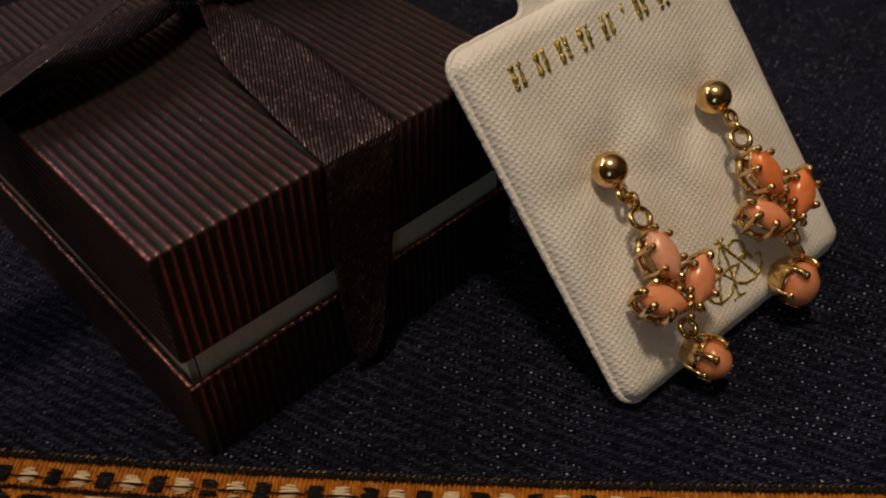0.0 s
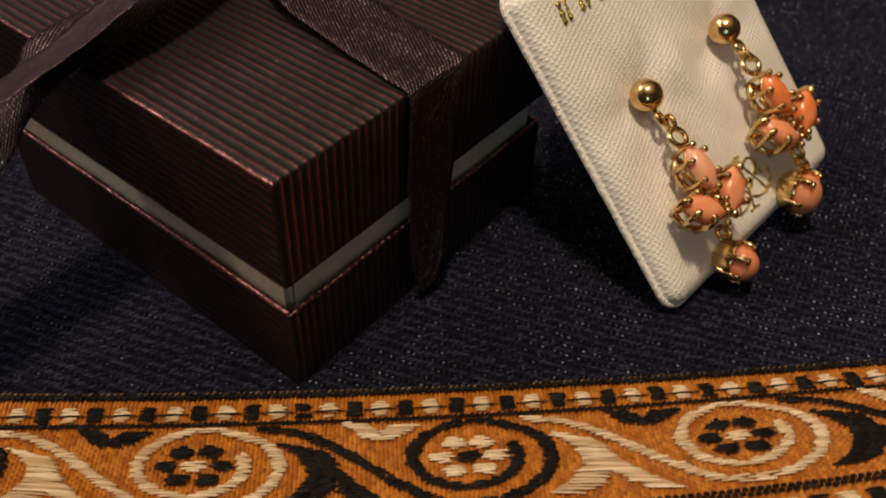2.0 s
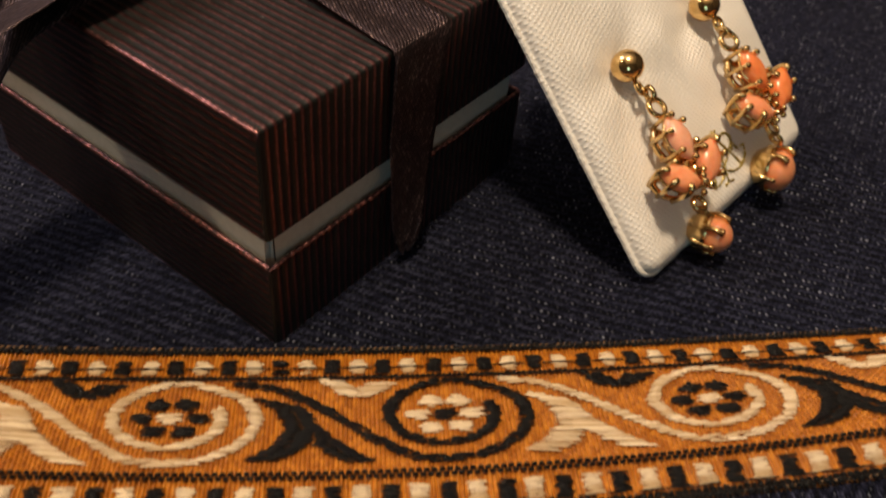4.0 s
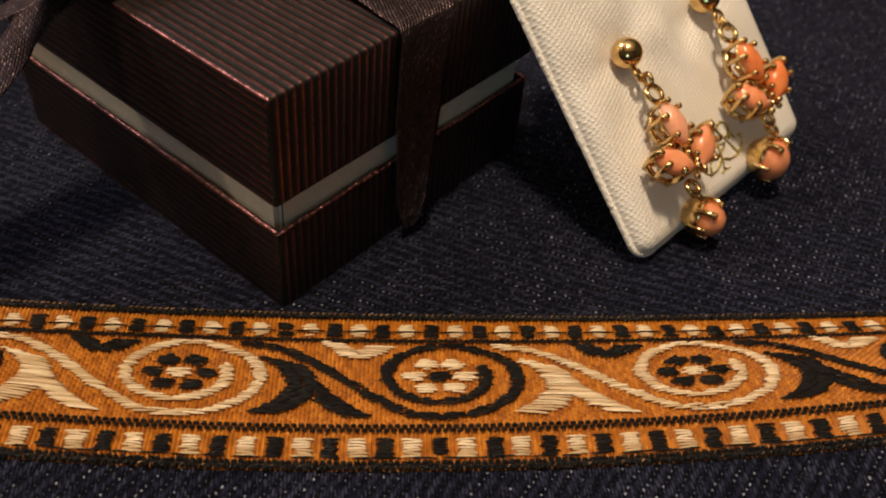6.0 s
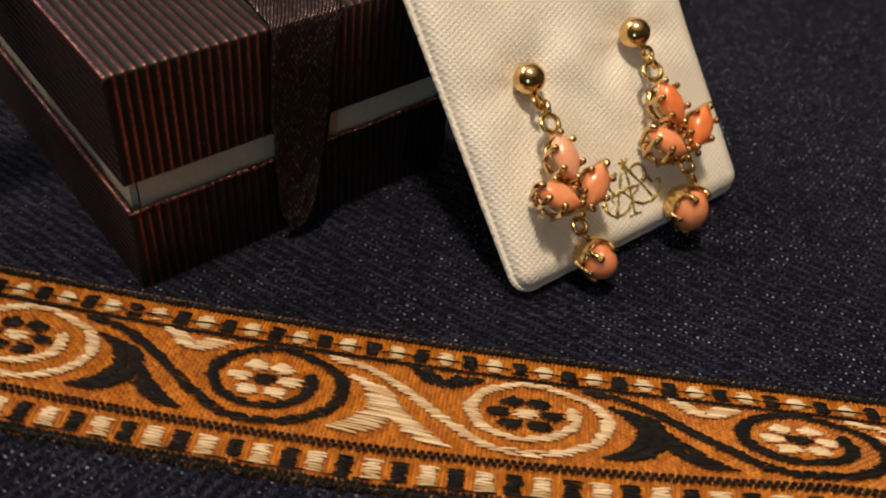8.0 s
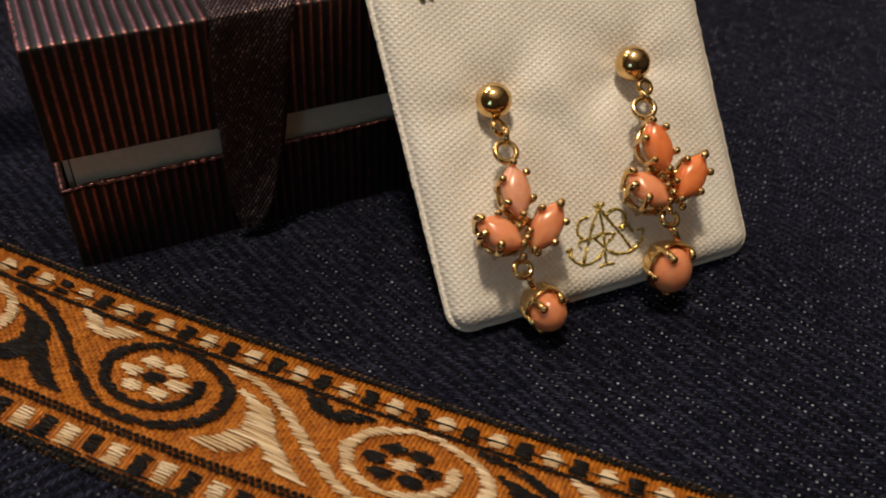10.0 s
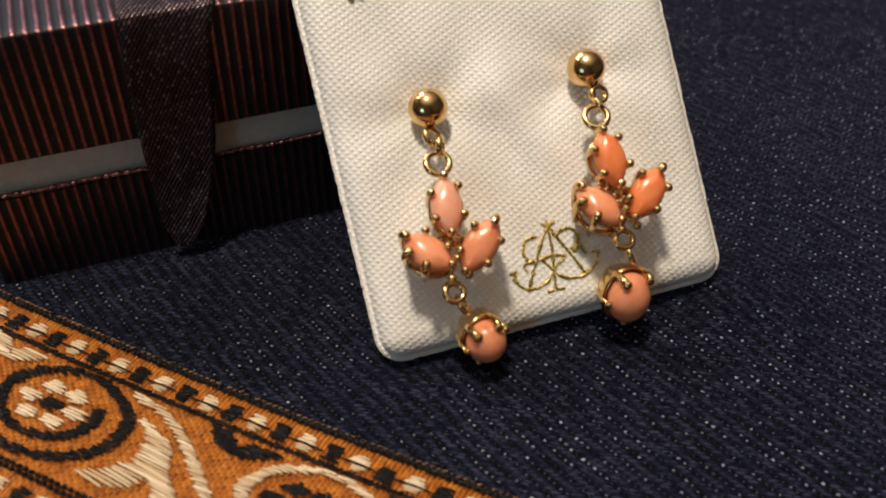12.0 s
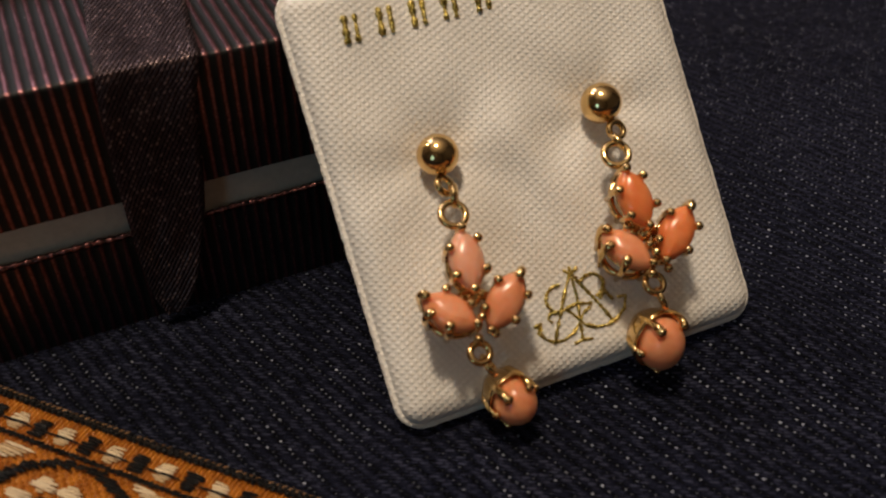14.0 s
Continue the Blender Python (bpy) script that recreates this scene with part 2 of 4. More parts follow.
def orange_weave_material():
    """Orange yarn, in the same rows of beads as the relief of the weave."""
    m = Nodes("orange_rib_weave")
    u, v, _ = m.split(m.coords("UV"))
    lane = m.math("FLOOR", m.math("DIVIDE", u, 0.64))
    rnd = m.add("ShaderNodeTexWhiteNoise", Vector=m.join(lane, m.math("FLOOR", m.math("ADD", m.math("DIVIDE", v, 0.93), m.math("MULTIPLY", lane, 0.5))))).outputs["Value"]
    yarn = m.noise(m.join(m.math("MULTIPLY", u, 5.0), m.math("MULTIPLY", v, 1.4)), 1.5, 4)
    tone = m.noise(m.join(u, v), 0.35, 3)
    g = m.math("ADD", m.math("MULTIPLY", rnd, 0.42), m.math("ADD", m.math("MULTIPLY", yarn, 0.4), m.math("MULTIPLY", tone, 0.35)))
    colour = m.ramp(g, (0.25, (0.215, 0.062, 0.0045)), (0.55, (0.350, 0.113, 0.0085)), (0.85, (0.52, 0.200, 0.020)))
    return m.finish(Base_Color=colour, Roughness=0.36, Normal=m.bump(yarn, 0.00012, 0.7), Specular_IOR_Level=0.4)


def plain_material(name, a, b, rough, scale=6.0):
    m = Nodes(name)
    g = m.noise(m.coords(), scale, 4)
    return m.finish(Base_Color=m.ramp(g, (0.3, a), (0.7, b)), Roughness=rough, Normal=m.bump(g, 0.002, 0.2))


DENIM = denim_material("navy_denim", 15)
HEM_DENIM = denim_material("navy_denim_hem", 92)
PAPER = paper_material()
LINER = liner_material()
SATIN = satin_material()
CUSHION = cushion_material()
GOLD = gold_material()
FOIL = foil_material()
PALE = coral_material("pale_coral", (0.74, 0.335, 0.205), (0.80, 0.41, 0.265))
PEACH = coral_material("peach_coral", (0.70, 0.256, 0.118), (0.77, 0.325, 0.166))
DEEP = coral_material("deep_coral", (0.75, 0.20, 0.058), (0.80, 0.26, 0.09))
TONES = {"pale pink": PALE, "peach": PEACH, "deep orange": DEEP}
ORANGE = orange_weave_material()
BLACK = thread_material("black_thread", (0.0014, 0.0014, 0.0016), (0.0042, 0.0042, 0.0042), 0.30, 0.26)
CREAM = thread_material("cream_thread", (0.54, 0.36, 0.18), (0.90, 0.74, 0.51), 0.42)
CORD = thread_material("brown_black_cord", (0.004, 0.0035, 0.0035), (0.020, 0.013, 0.009), 0.45)
TAN = thread_material("tan_thread", (0.20, 0.10, 0.04), (0.46, 0.27, 0.13), 0.5)
CEILING = plain_material("white_ceiling_paint", (0.56, 0.53, 0.49), (0.62, 0.59, 0.55), 0.85)
WALL = plain_material("dark_brown_wall_paint", (0.064, 0.056, 0.048), (0.080, 0.070, 0.060), 0.8)
# unseen north wall, made paler so the lid's foil reflects more light
REFLECTOR_WALL = plain_material("tan_reflector_paint", (0.21, 0.172, 0.145), (0.25, 0.208, 0.176), 0.8)
WOOD = plain_material("dark_table_wood", (0.10, 0.05, 0.03), (0.20, 0.11, 0.06), 0.5)


# ---------------------------------------------------------------- helpers; meshes are drawn in millimetres
def part(name, bm, material, parent=None, label="", smooth=True):
    mesh = bpy.data.meshes.new(name)
    bmesh.ops.scale(bm, vec=(0.001, 0.001, 0.001), verts=bm.verts)
    bm.to_mesh(mesh)
    bm.free()
    mesh.materials.append(material)
    if smooth:
        mesh.polygons.foreach_set("use_smooth", [True] * len(mesh.polygons))
    ob = new(name, mesh)
    if parent is not None:
        ob.parent = parent
    if label:
        tagged(ob, label)
    return ob


def flat_part(name, verts, faces, material, parent=None, label="", uvs=None):
    """A mesh from rows of points in millimetres, with a UV for each point."""
    mesh = bpy.data.meshes.new(name)
    mesh.from_pydata((np.asarray(verts, float) * 0.001).tolist(), [], faces)
    if uvs is not None:
        layer = mesh.uv_layers.new(name="UVMap")
        loops = np.zeros(len(mesh.loops), int)
        mesh.loops.foreach_get("vertex_index", loops)
        layer.data.foreach_set("uv", np.asarray(uvs, float)[loops].ravel())
    mesh.materials.append(material)
    mesh.polygons.foreach_set("use_smooth", [True] * len(mesh.polygons))
    mesh.update()
    ob = new(name, mesh)
    if parent is not None:
        ob.parent = parent
    if label:
        tagged(ob, label)
    return ob


def grid_faces(rows, cols, start=0):
    i = np.arange((rows - 1) * cols).reshape(rows - 1, cols)[:, :-1].ravel() + start
    return np.stack([i, i + 1, i + 1 + cols, i + cols], 1).tolist()


def base_empty(name, m):
    ob = new(name)
    ob.empty_display_size = 0.01
    ob.matrix_world = m
    return ob


def tube(bm, points, radius, sides=8, closed=False):
    """A round wire through the points; radius: one number, or one for each point."""
    pts = [Vector(p) for p in points]
    rings, n = [], len(pts)
    radii = radius if isinstance(radius, (list, tuple)) else [radius] * n
    up = Vector((0.31, 0.17, 0.93))
    for k, p in enumerate(pts):
        a = pts[(k - 1) % n] if closed or k else pts[0]
        b = pts[(k + 1) % n] if closed or k < n - 1 else pts[-1]
        d = (b - a).normalized()
        s = d.cross(up)
        s = s.normalized() if s.length > 0.05 else d.orthogonal().normalized()
        t = s.cross(d)
        up = t
        rings.append([bm.verts.new(p + radii[k] * (math.cos(q) * s + math.sin(q) * t)) for q in (2 * math.pi * j / sides for j in range(sides))])
    for k in range(n if closed else n - 1):
        r0, r1 = rings[k], rings[(k + 1) % n]
        shift = 0
        if closed and k == n - 1:
            shift = min(range(sides), key=lambda j: (r1[j].co - r0[0].co).length)
        for j in range(sides):
            bm.faces.new((r0[j], r0[(j + 1) % sides], r1[(j + 1 + shift) % sides], r1[(j + shift) % sides]))
    if not closed:
        bm.faces.new(rings[0][::-1])
        bm.faces.new(rings[-1])


def ball(bm, centre, r, squash=1.0, u=20, v=14):
    bmesh.ops.create_uvsphere(bm, u_segments=u, v_segments=v, radius=r, matrix=Matrix.Translation(centre) @ Matrix.Diagonal((1, 1, squash, 1)))


def smoothstep(x):
    x = np.clip(x, 0, 1)
    return x * x * (3 - 2 * x)


# ---------------------------------------------------------------- the room and the table
def slab(name, lo, hi, material, label, category):
    bm = bmesh.new()
    bmesh.ops.create_cube(bm, size=1)
    for v in bm.verts:
        v.co = Vector([(lo[k] + hi[k]) / 2 + v.co[k] * (hi[k] - lo[k]) for k in range(3)]) * 1000
    return tagged(part(name, bm, material, smooth=False), label, category, kind="structure")


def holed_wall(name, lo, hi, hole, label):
    """A wall with an opening through it for an area lamp; the wall lies along x or y, the hole is (from, to, bottom,
    top).
    """
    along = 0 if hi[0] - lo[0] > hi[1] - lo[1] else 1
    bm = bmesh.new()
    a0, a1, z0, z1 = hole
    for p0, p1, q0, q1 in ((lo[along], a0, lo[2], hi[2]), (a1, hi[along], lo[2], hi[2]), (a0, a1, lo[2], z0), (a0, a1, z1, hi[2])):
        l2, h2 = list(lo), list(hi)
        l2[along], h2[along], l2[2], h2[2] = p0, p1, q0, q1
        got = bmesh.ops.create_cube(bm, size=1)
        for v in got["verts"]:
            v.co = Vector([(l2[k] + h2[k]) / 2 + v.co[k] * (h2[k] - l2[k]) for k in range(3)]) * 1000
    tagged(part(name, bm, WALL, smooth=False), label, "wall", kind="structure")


slab("floor", (-1.5, -1.9, -0.80), (2.2, 2.3, -0.75), WOOD, "dark wooden floor of the dim room", "floor")
slab("ceiling", (-1.5, -1.9, 2.35), (2.2, 2.3, 2.40), CEILING, "plain pale grey ceiling of the dim room", "ceiling")
slab("wall_north", (-1.5, 2.3, -0.80), (2.2, 2.4, 2.40), REFLECTOR_WALL, "plain tan wall out of view, paler to brighten the lid", "wall")
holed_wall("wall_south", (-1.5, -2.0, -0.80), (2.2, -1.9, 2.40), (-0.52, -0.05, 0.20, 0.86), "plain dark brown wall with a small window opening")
slab("wall_east", (2.2, -2.0, -0.80), (2.3, 2.4, 2.40), WALL, "plain dark brown wall of the room", "wall")
# out of view; this opening is added to hold the west fill lamp
holed_wall("wall_west", (-1.6, -2.0, -0.80), (-1.5, 2.4, 2.40), (0.50, 1.40, 1.36, 2.30), "plain dark brown wall, out of view, open for fill lamp")


def build_table():
    table = base_empty("table", Matrix.Translation((0.05, 0.25, -0.75)))
    tagged(table, "plain dark wooden table under the denim cloth", "table")

    def block(name, lo, hi):
        bm = bmesh.new()
        bmesh.ops.create_cube(bm, size=1)
        for v in bm.verts:
            v.co = Vector([(lo[k] + hi[k]) / 2 + v.co[k] * (hi[k] - lo[k]) for k in range(3)])
        bmesh.ops.bevel(bm, geom=bm.edges[:], offset=3, segments=2, affect="EDGES")
        part(name, bm, WOOD, table, smooth=False)

    block("tabletop", (-600, -500, 708), (600, 500, 738))
    for x in (-550, 550):
        for y in (-450, 450):
            block("leg", (x - 28, y - 28, 0), (x + 28, y + 28, 708))


build_table()


# ---------------------------------------------------------------- the denim cloth
BOX_AT = (-37.1, 70.5)


def lift(x, y):
    """Height of the cloth's upper side, in millimetres: it swells towards its trimmed hem."""
    x, y = np.asarray(x, float), np.asarray(y, float)
    hem = np.clip(2.2 + 0.05 * x + 0.0008 * x * x, 0, 9) * smoothstep((72 - y) / 30)
    hump = 3.2 * np.exp(-(((x - 62) / 14) ** 2 + ((y - 116) / 12) ** 2))
    # the cloth gives way under the box, which leans a little
    d = np.maximum(np.maximum(BOX_AT[0] - 80 - x, x - 12), np.maximum(62 - y, y - 172))
    under_box = smoothstep(1 - d / 25) * np.clip(-math.tan(radians(1.3)) * (x - BOX_AT[0]), -1.2, 1.2)
    return hem + hump + under_box * smoothstep((y - 66) / 8)


def denim_height(x, y):
    h = lift(x, y)
    near = smoothstep((41 - y) / 4)
    for at in (-42.8, 36.5):
        h = h - near * 1.3 * np.exp(-(((x - at + 0.12 * (y - 36)) / 0.7) ** 2))
    far = smoothstep((np.hypot(x - 10, y - 100) - 130) / 120)
    h = h + far * (1.4 * np.sin(x / 57 + 0.6) * np.sin(y / 71))
    return h


def build_denim():
    xs = np.concatenate([np.linspace(-420, -125, 40, endpoint=False), np.arange(-125, 150, 1.0), np.linspace(150, 520, 45)])
    ys = np.concatenate([np.linspace(-160, 10, 25, endpoint=False), np.arange(10, 200, 1.0), np.linspace(200, 640, 60)])
    gx, gy = np.meshgrid(xs, ys)
    top = np.stack([gx, gy, denim_height(gx, gy)], -1).reshape(-1, 3)
    faces = grid_faces(len(ys), len(xs))
    under = top.copy()
    under[:, 2] -= 1.2
    n = len(top)
    faces += [f[::-1] for f in grid_faces(len(ys), len(xs), n)]
    cols, rows = len(xs), len(ys)
    rim = [*range(cols), *(r * cols + cols - 1 for r in range(1, rows)), *((rows - 1) * cols + c for c in range(cols - 2, -1, -1)), *(r * cols for r in range(rows - 2, 0, -1))]
    faces += [(a, a + n, b + n, b) for a, b in zip(rim, rim[1:] + rim[:1])]
    ob = flat_part("denim_cloth", np.concatenate([top, under]), faces, DENIM)
    ob.data.materials.append(HEM_DENIM)
    centre = gy[:-1, :-1].ravel() < 50
    ob.data.polygons.foreach_set("material_index", np.concatenate([centre, np.zeros(len(faces) - len(centre), bool)]).astype(np.int32))
    return tagged(ob, "dark navy denim cloth with pale flecks, spread over the table", "cloth")


build_denim()


# ---------------------------------------------------------------- the woven trim along the hem
TRIM_W = 29.6


def trim_point(s, w, up=0.0):
    """A place on the trim: s along it, w across it from its back edge."""
    s, w = np.asarray(s, float), np.asarray(w, float)
    y = 68.3 + 0.00033 * (s - 15) ** 2 - w
    sag = 0.35 * smoothstep(np.minimum(w, TRIM_W - w) / 1.5)
    return np.stack([s, y, lift(s, y) + 0.25 + sag + up], -1)


def thread_rows(spans, rise=0.0):
    """Short float threads: rows of (s0, w0, s1, w1, radius), lifted by rise. Returns points and faces."""
    verts, faces, sides = [], [], 5
    stations = (0.0, 0.12, 0.5, 0.88, 1.0)
    widths = (0.15, 0.80, 1.0, 0.80, 0.15)
    for s0, w0, s1, w1, r in spans:
        first = len(verts)
        for f, k in zip(stations, widths):
            p = trim_point(s0 + (s1 - s0) * f, w0 + (w1 - w0) * f, 0.05 + 0.22 * k + rise)
            for j in range(sides):
                q = 2 * math.pi * j / sides
                dz = r * k * 0.62 * math.sin(q)
                d = r * k * math.cos(q)
                run = math.hypot(s1 - s0, w1 - w0) or 1
                verts.append((p[0] - d * (w1 - w0) / run, p[1] + d * (s1 - s0) / run * (1 if s1 >= s0 else -1), p[2] + dz))
        for a in range(len(stations) - 1):
            for j in range(sides):
                i0, i1 = first + a * sides + j, first + a * sides + (j + 1) % sides
                faces.append((i0, i0 + sides, i1 + sides, i1))
        faces.append(tuple(range(first, first + sides)))
        faces.append(tuple(range(first + 4 * sides + sides - 1, first + 4 * sides - 1, -1)))
    return verts, faces


ROW = 0.45
rng = random.Random(7)


def filled_spans(inside, s_lo, s_hi, w_lo, w_hi, longest=4.6, ragged=0.5, tilt=0.0):
    """Scans a shape, row by row, into float threads."""
    spans = []
    for k in range(int(w_lo / ROW), int(w_hi / ROW) + 1):
        w = (k + 0.5) * ROW
        ss = np.arange(s_lo, s_hi, 0.12)
        hit = inside(ss, np.full(len(ss), w))
        start = None
        for n in range(len(ss) + 1):
            on = n < len(ss) and hit[n]
            if on and start is None:
                start = ss[n]
            elif not on and start is not None:
                end, at = ss[n - 1] + 0.12, start
                start = None
                if end - at < 0.35:
                    continue
                at, end = at - rng.uniform(-0.12, ragged), end + rng.uniform(-0.12, ragged)
                if end - at < 2.5 and rng.random() < 0.012:
                    continue
                pieces = max(1, round((end - at) / longest))
                step = (end - at) / pieces
                for p in range(pieces):
                    slant = rng.uniform(-0.12, 0.12) + tilt * step
                    gap = rng.uniform(-0.38, 0.06) if rng.random() < 0.93 else rng.uniform(0.2, 0.45)
                    spans.append((at + p * step + gap, w - slant, at + (p + 1) * step + rng.uniform(-0.05, 0.38), w + slant + rng.uniform(-0.06, 0.06), 0.275 * rng.uniform(0.76, 1.12)))
    return spans


def stroke(points, half):
    """A shape: all within half of a polyline rounded through the points; wider along the trim than across it."""
    wide = np.array([0.62, 1.0])
    pts = np.asarray(points, float) * wide
    for _ in range(2):
        q = np.empty((2 * len(pts) - 2, 2))
        q[0::2], q[1::2] = 0.75 * pts[:-1] + 0.25 * pts[1:], 0.25 * pts[:-1] + 0.75 * pts[1:]
        pts = np.concatenate([pts[:1], q, pts[-1:]])
    a, b = pts[:-1], pts[1:]

    def inside(s, w):
        p = (np.stack([s, w], -1) * wide)[:, None]
        d = b - a
        t = np.clip(((p - a) * d).sum(-1) / np.maximum((d * d).sum(-1), 1e-9), 0, 1)
        return (np.linalg.norm(p - a - t[..., None] * d, axis=-1)).min(1) < half

    return inside


def polygon(points):
    pts = np.asarray(points, float)

    def inside(s, w):
        odd = np.zeros(len(s), bool)
        for (x0, y0), (x1, y1) in zip(pts, np.roll(pts, -1, 0)):
            cross = (y0 > w) != (y1 > w)
            odd ^= cross & (s < (x1 - x0) * (w - y0) / ((y1 - y0) or 1e-9) + x0)
        return odd

    return inside


def ellipse(cs, cw, rs, rw):
    return lambda s, w: ((s - cs) / rs) ** 2 + ((w - cw) / rw) ** 2 < 1


SPIRAL = [(-29.5, -6.1), (-24.5, -5.6), (-18.7, -2.6), (-13.4, 1.6), (-8.3, 5.2), (-4.5, 7.4), (1, 7.8), (6.5, 6.8), (10.9, 3.9), (12.2, 0.6), (10.6, -3.2), (6.8, -5.0), (1.2, -6.6), (-4.2, -5.2), (-7.7, -2.2), (-8.0, 1.2), (-5.1, 4.2), (-0.4, 5.3), (4.6, 4.2), (7.3, 1.4), (6.6, -1.4)]
LEAF = [(-27.2, -3.6), (-23.7, -2.8), (-19.8, -1.6), (-18.0, 1.4), (-15.8, 3.6), (-13.2, 5.8), (-9.6, 7.9), (-14.0, 7.9), (-17.0, 6.0), (-19.0, 4.3), (-21.0, 6.3), (-24.0, 7.4), (-28.2, 7.3), (-24.6, 5.3), (-22.9, 3.0), (-22.6, 0.8), (-24.4, -1.6)]
VEE = [(-18.2, -7.3), (-14.5, -6.4), (-12.4, -4.9), (-10.5, -6.3), (-6, -6.3), (-9, -4.2), (-12, -3.3), (-15, -3.9)]
PETALS = [(-2.0, -2.3), (2.0, -2.3), (-3.9, 0.0), (3.9, 0.0), (-2.1, 2.3), (2.1, 2.3)]
MID = 13.35


def build_trim():
    trim = base_empty("woven_trim", Matrix.Identity(4))
    tagged(trim, "orange woven trim with black and cream scrolls along denim hem", "ribbon trim")
    ss, ws = np.concatenate([np.arange(-150, -100, 0.8), np.arange(-100, 96, 0.125), np.arange(96, 170.1, 0.8)]), np.linspace(0, TRIM_W, 170)
    gs, gw = np.meshgrid(ss, ws)
    top = trim_point(gs, gw).reshape(-1, 3)
    # rows of rounded beads between the two cords, upright ribs in the borders
    lane = np.floor(gs / 0.64)
    across = np.sin(np.pi * (gs / 0.64 - lane))
    along = gw / 0.93 + 0.5 * (lane % 2)
    bead = np.sin(np.pi * (along - np.floor(along)))
    border = smoothstep((6.0 - gw) / 0.5) + smoothstep((gw - 23.8) / 0.5)
    relief = across * (0.08 + 0.92 * np.maximum(bead, 0.8 * border)) 
    relief = np.where((gs > -100) & (gs < 96), relief, 0.6)
    top[:, 2] += 0.72 * relief.ravel() - 0.60
    low = top.copy()
    low[:, 2] -= 0.3
    n, rows, cols = len(top), len(ws), len(ss)
    faces = [f[::-1] for f in grid_faces(rows, cols)] + grid_faces(rows, cols, n)
    rim = [*range(cols), *(r * cols + cols - 1 for r in range(1, rows)), *((rows - 1) * cols + c for c in range(cols - 2, -1, -1)), *(r * cols for r in range(rows - 2, 0, -1))]
    faces += [(a, b, b + n, a + n) for a, b in zip(rim, rim[1:] + rim[:1])]
    uv = np.stack([gs.ravel(), gw.ravel()], -1)
    flat_part("ground_weave", np.concatenate([top, low]), faces, ORANGE, trim, "burnt orange ribbed weave", np.concatenate([uv, uv]))

    def stitched(name, spans, material, label="", rise=0.0):
        if spans:
            if material is CREAM:
                spans = [(*span[:4], span[4] * 0.88) for span in spans]
            flat_part(name, *thread_rows(spans, rise + (0.07 if material is BLACK else 0.0)), material, trim, label)

    # chains of dark beads along both edges, and a cord of slanted stitches inside
    for w, off, r in ((0.52, 0.0, 0.40), (1.22, 0.46, 0.40), (28.7, 0.0, 0.44), (29.4, 0.46, 0.46)):
        spans = [(s + off, w + rng.uniform(-0.12, 0.12), s + off + rng.uniform(0.78, 0.98), w + rng.uniform(-0.1, 0.1), r * rng.uniform(0.8, 1.15)) for s in np.arange(-140, 160, 0.92)]
        stitched("cord", spans, BLACK, "dark beaded edge cord")
    spans = [(s, 6.41 + rng.uniform(-0.1, 0.1), s + 1.05 * rng.uniform(0.85, 1.15), 5.89 + rng.uniform(-0.1, 0.1), 0.38 * rng.uniform(0.8, 1.15)) for s in np.arange(-140, 160, 0.8)]
    stitched("cord", spans, BLACK, "dark stitched cord line")
    for w in (0.87, 6.15, 29.05):
        stitched("cord_core", [(s, w, s + 6.4, w, 0.24) for s in np.arange(-140, 160, 5.0)], CORD, "dark core of the cord")
    for w, share in ((0.38, 0.9), (29.4, 0.3)):
        stitched("fleck_stitch", [(s, w + 0.12, s + rng.uniform(0.35, 0.6), w - 0.2, 0.22 * rng.uniform(0.8, 1.3)) for s in np.arange(-139.3, 160, 0.92) if rng.random() < share], TAN, "tan flecks in the edge cord", 0.2)
    # fuzzy loops that stand out from the two cut edges
    for w, out in ((0.2, -1), (29.5, 1)):
        stitched("edge_loop", [(s + rng.uniform(-0.3, 0.3), w - out * 0.4, s + rng.uniform(0.1, 0.9), w + out * rng.uniform(0.05, 0.45), 0.15) for s in np.arange(-139, 160, 0.55)], CORD, "dark loops along the cut edge")
    stitched("under_line", [(s, 27.95 + rng.uniform(-0.12, 0.12), s + rng.uniform(2.0, 5.0), 27.95 + rng.uniform(-0.12, 0.12), 0.17) for s in np.arange(-140, 160, 4.1)], BLACK, "thin broken black line")
    for w, off in ((22.75, 0.0), (23.45, 0.52)):
        spans = [(s + off, w + rng.uniform(-0.06, 0.06), s + off + 0.86, w + rng.uniform(-0.06, 0.06), 0.36) for s in np.arange(-140, 160, 1.04)]
        stitched("dash_line", spans, BLACK, "line of short black stitches")
    spans = []
    for k in range(-18, 21):
        at = 1.8 + 7.62 * k
        for w, h, half in ((3.95, 2.5, 0.98), (26.35, 2.8, 1.0)):
            shift = 0.3 if w > 10 else 0.0
            for name, mat, mid in (("black_check", BLACK, at + shift), ("cream_check", CREAM, at + 3.8 + shift)):
                wide, taper = (half, -0.12) if name == "black_check" else (half * (1.30 if w < 10 else 1.12), 0.45 if w < 10 else -0.1)
                stitched(name, filled_spans(lambda s, ww: (abs(s - mid) < wide * (1 - taper * (2 * abs(ww - w) / h) ** 2)) & (abs(ww - w) < h / 2), mid - 2.4, mid + 2.4, w - h / 2, w + h / 2, ragged=0.2), mat)
            if w < 10:
                stitched("link_thread", [(at + 1.0, w + 0.35, at + 6.6, w + 0.3, 0.19)], BLACK)
    for k in range(-3, 4):
        at = -12.6 + 38.5 * k
        mine, other = (BLACK, CREAM) if k % 2 == 0 else (CREAM, BLACK)
        tone = ("black", "cream") if k % 2 == 0 else ("cream", "black")

        def moved(points):
            return [(a + at, b + MID) for a, b in points]

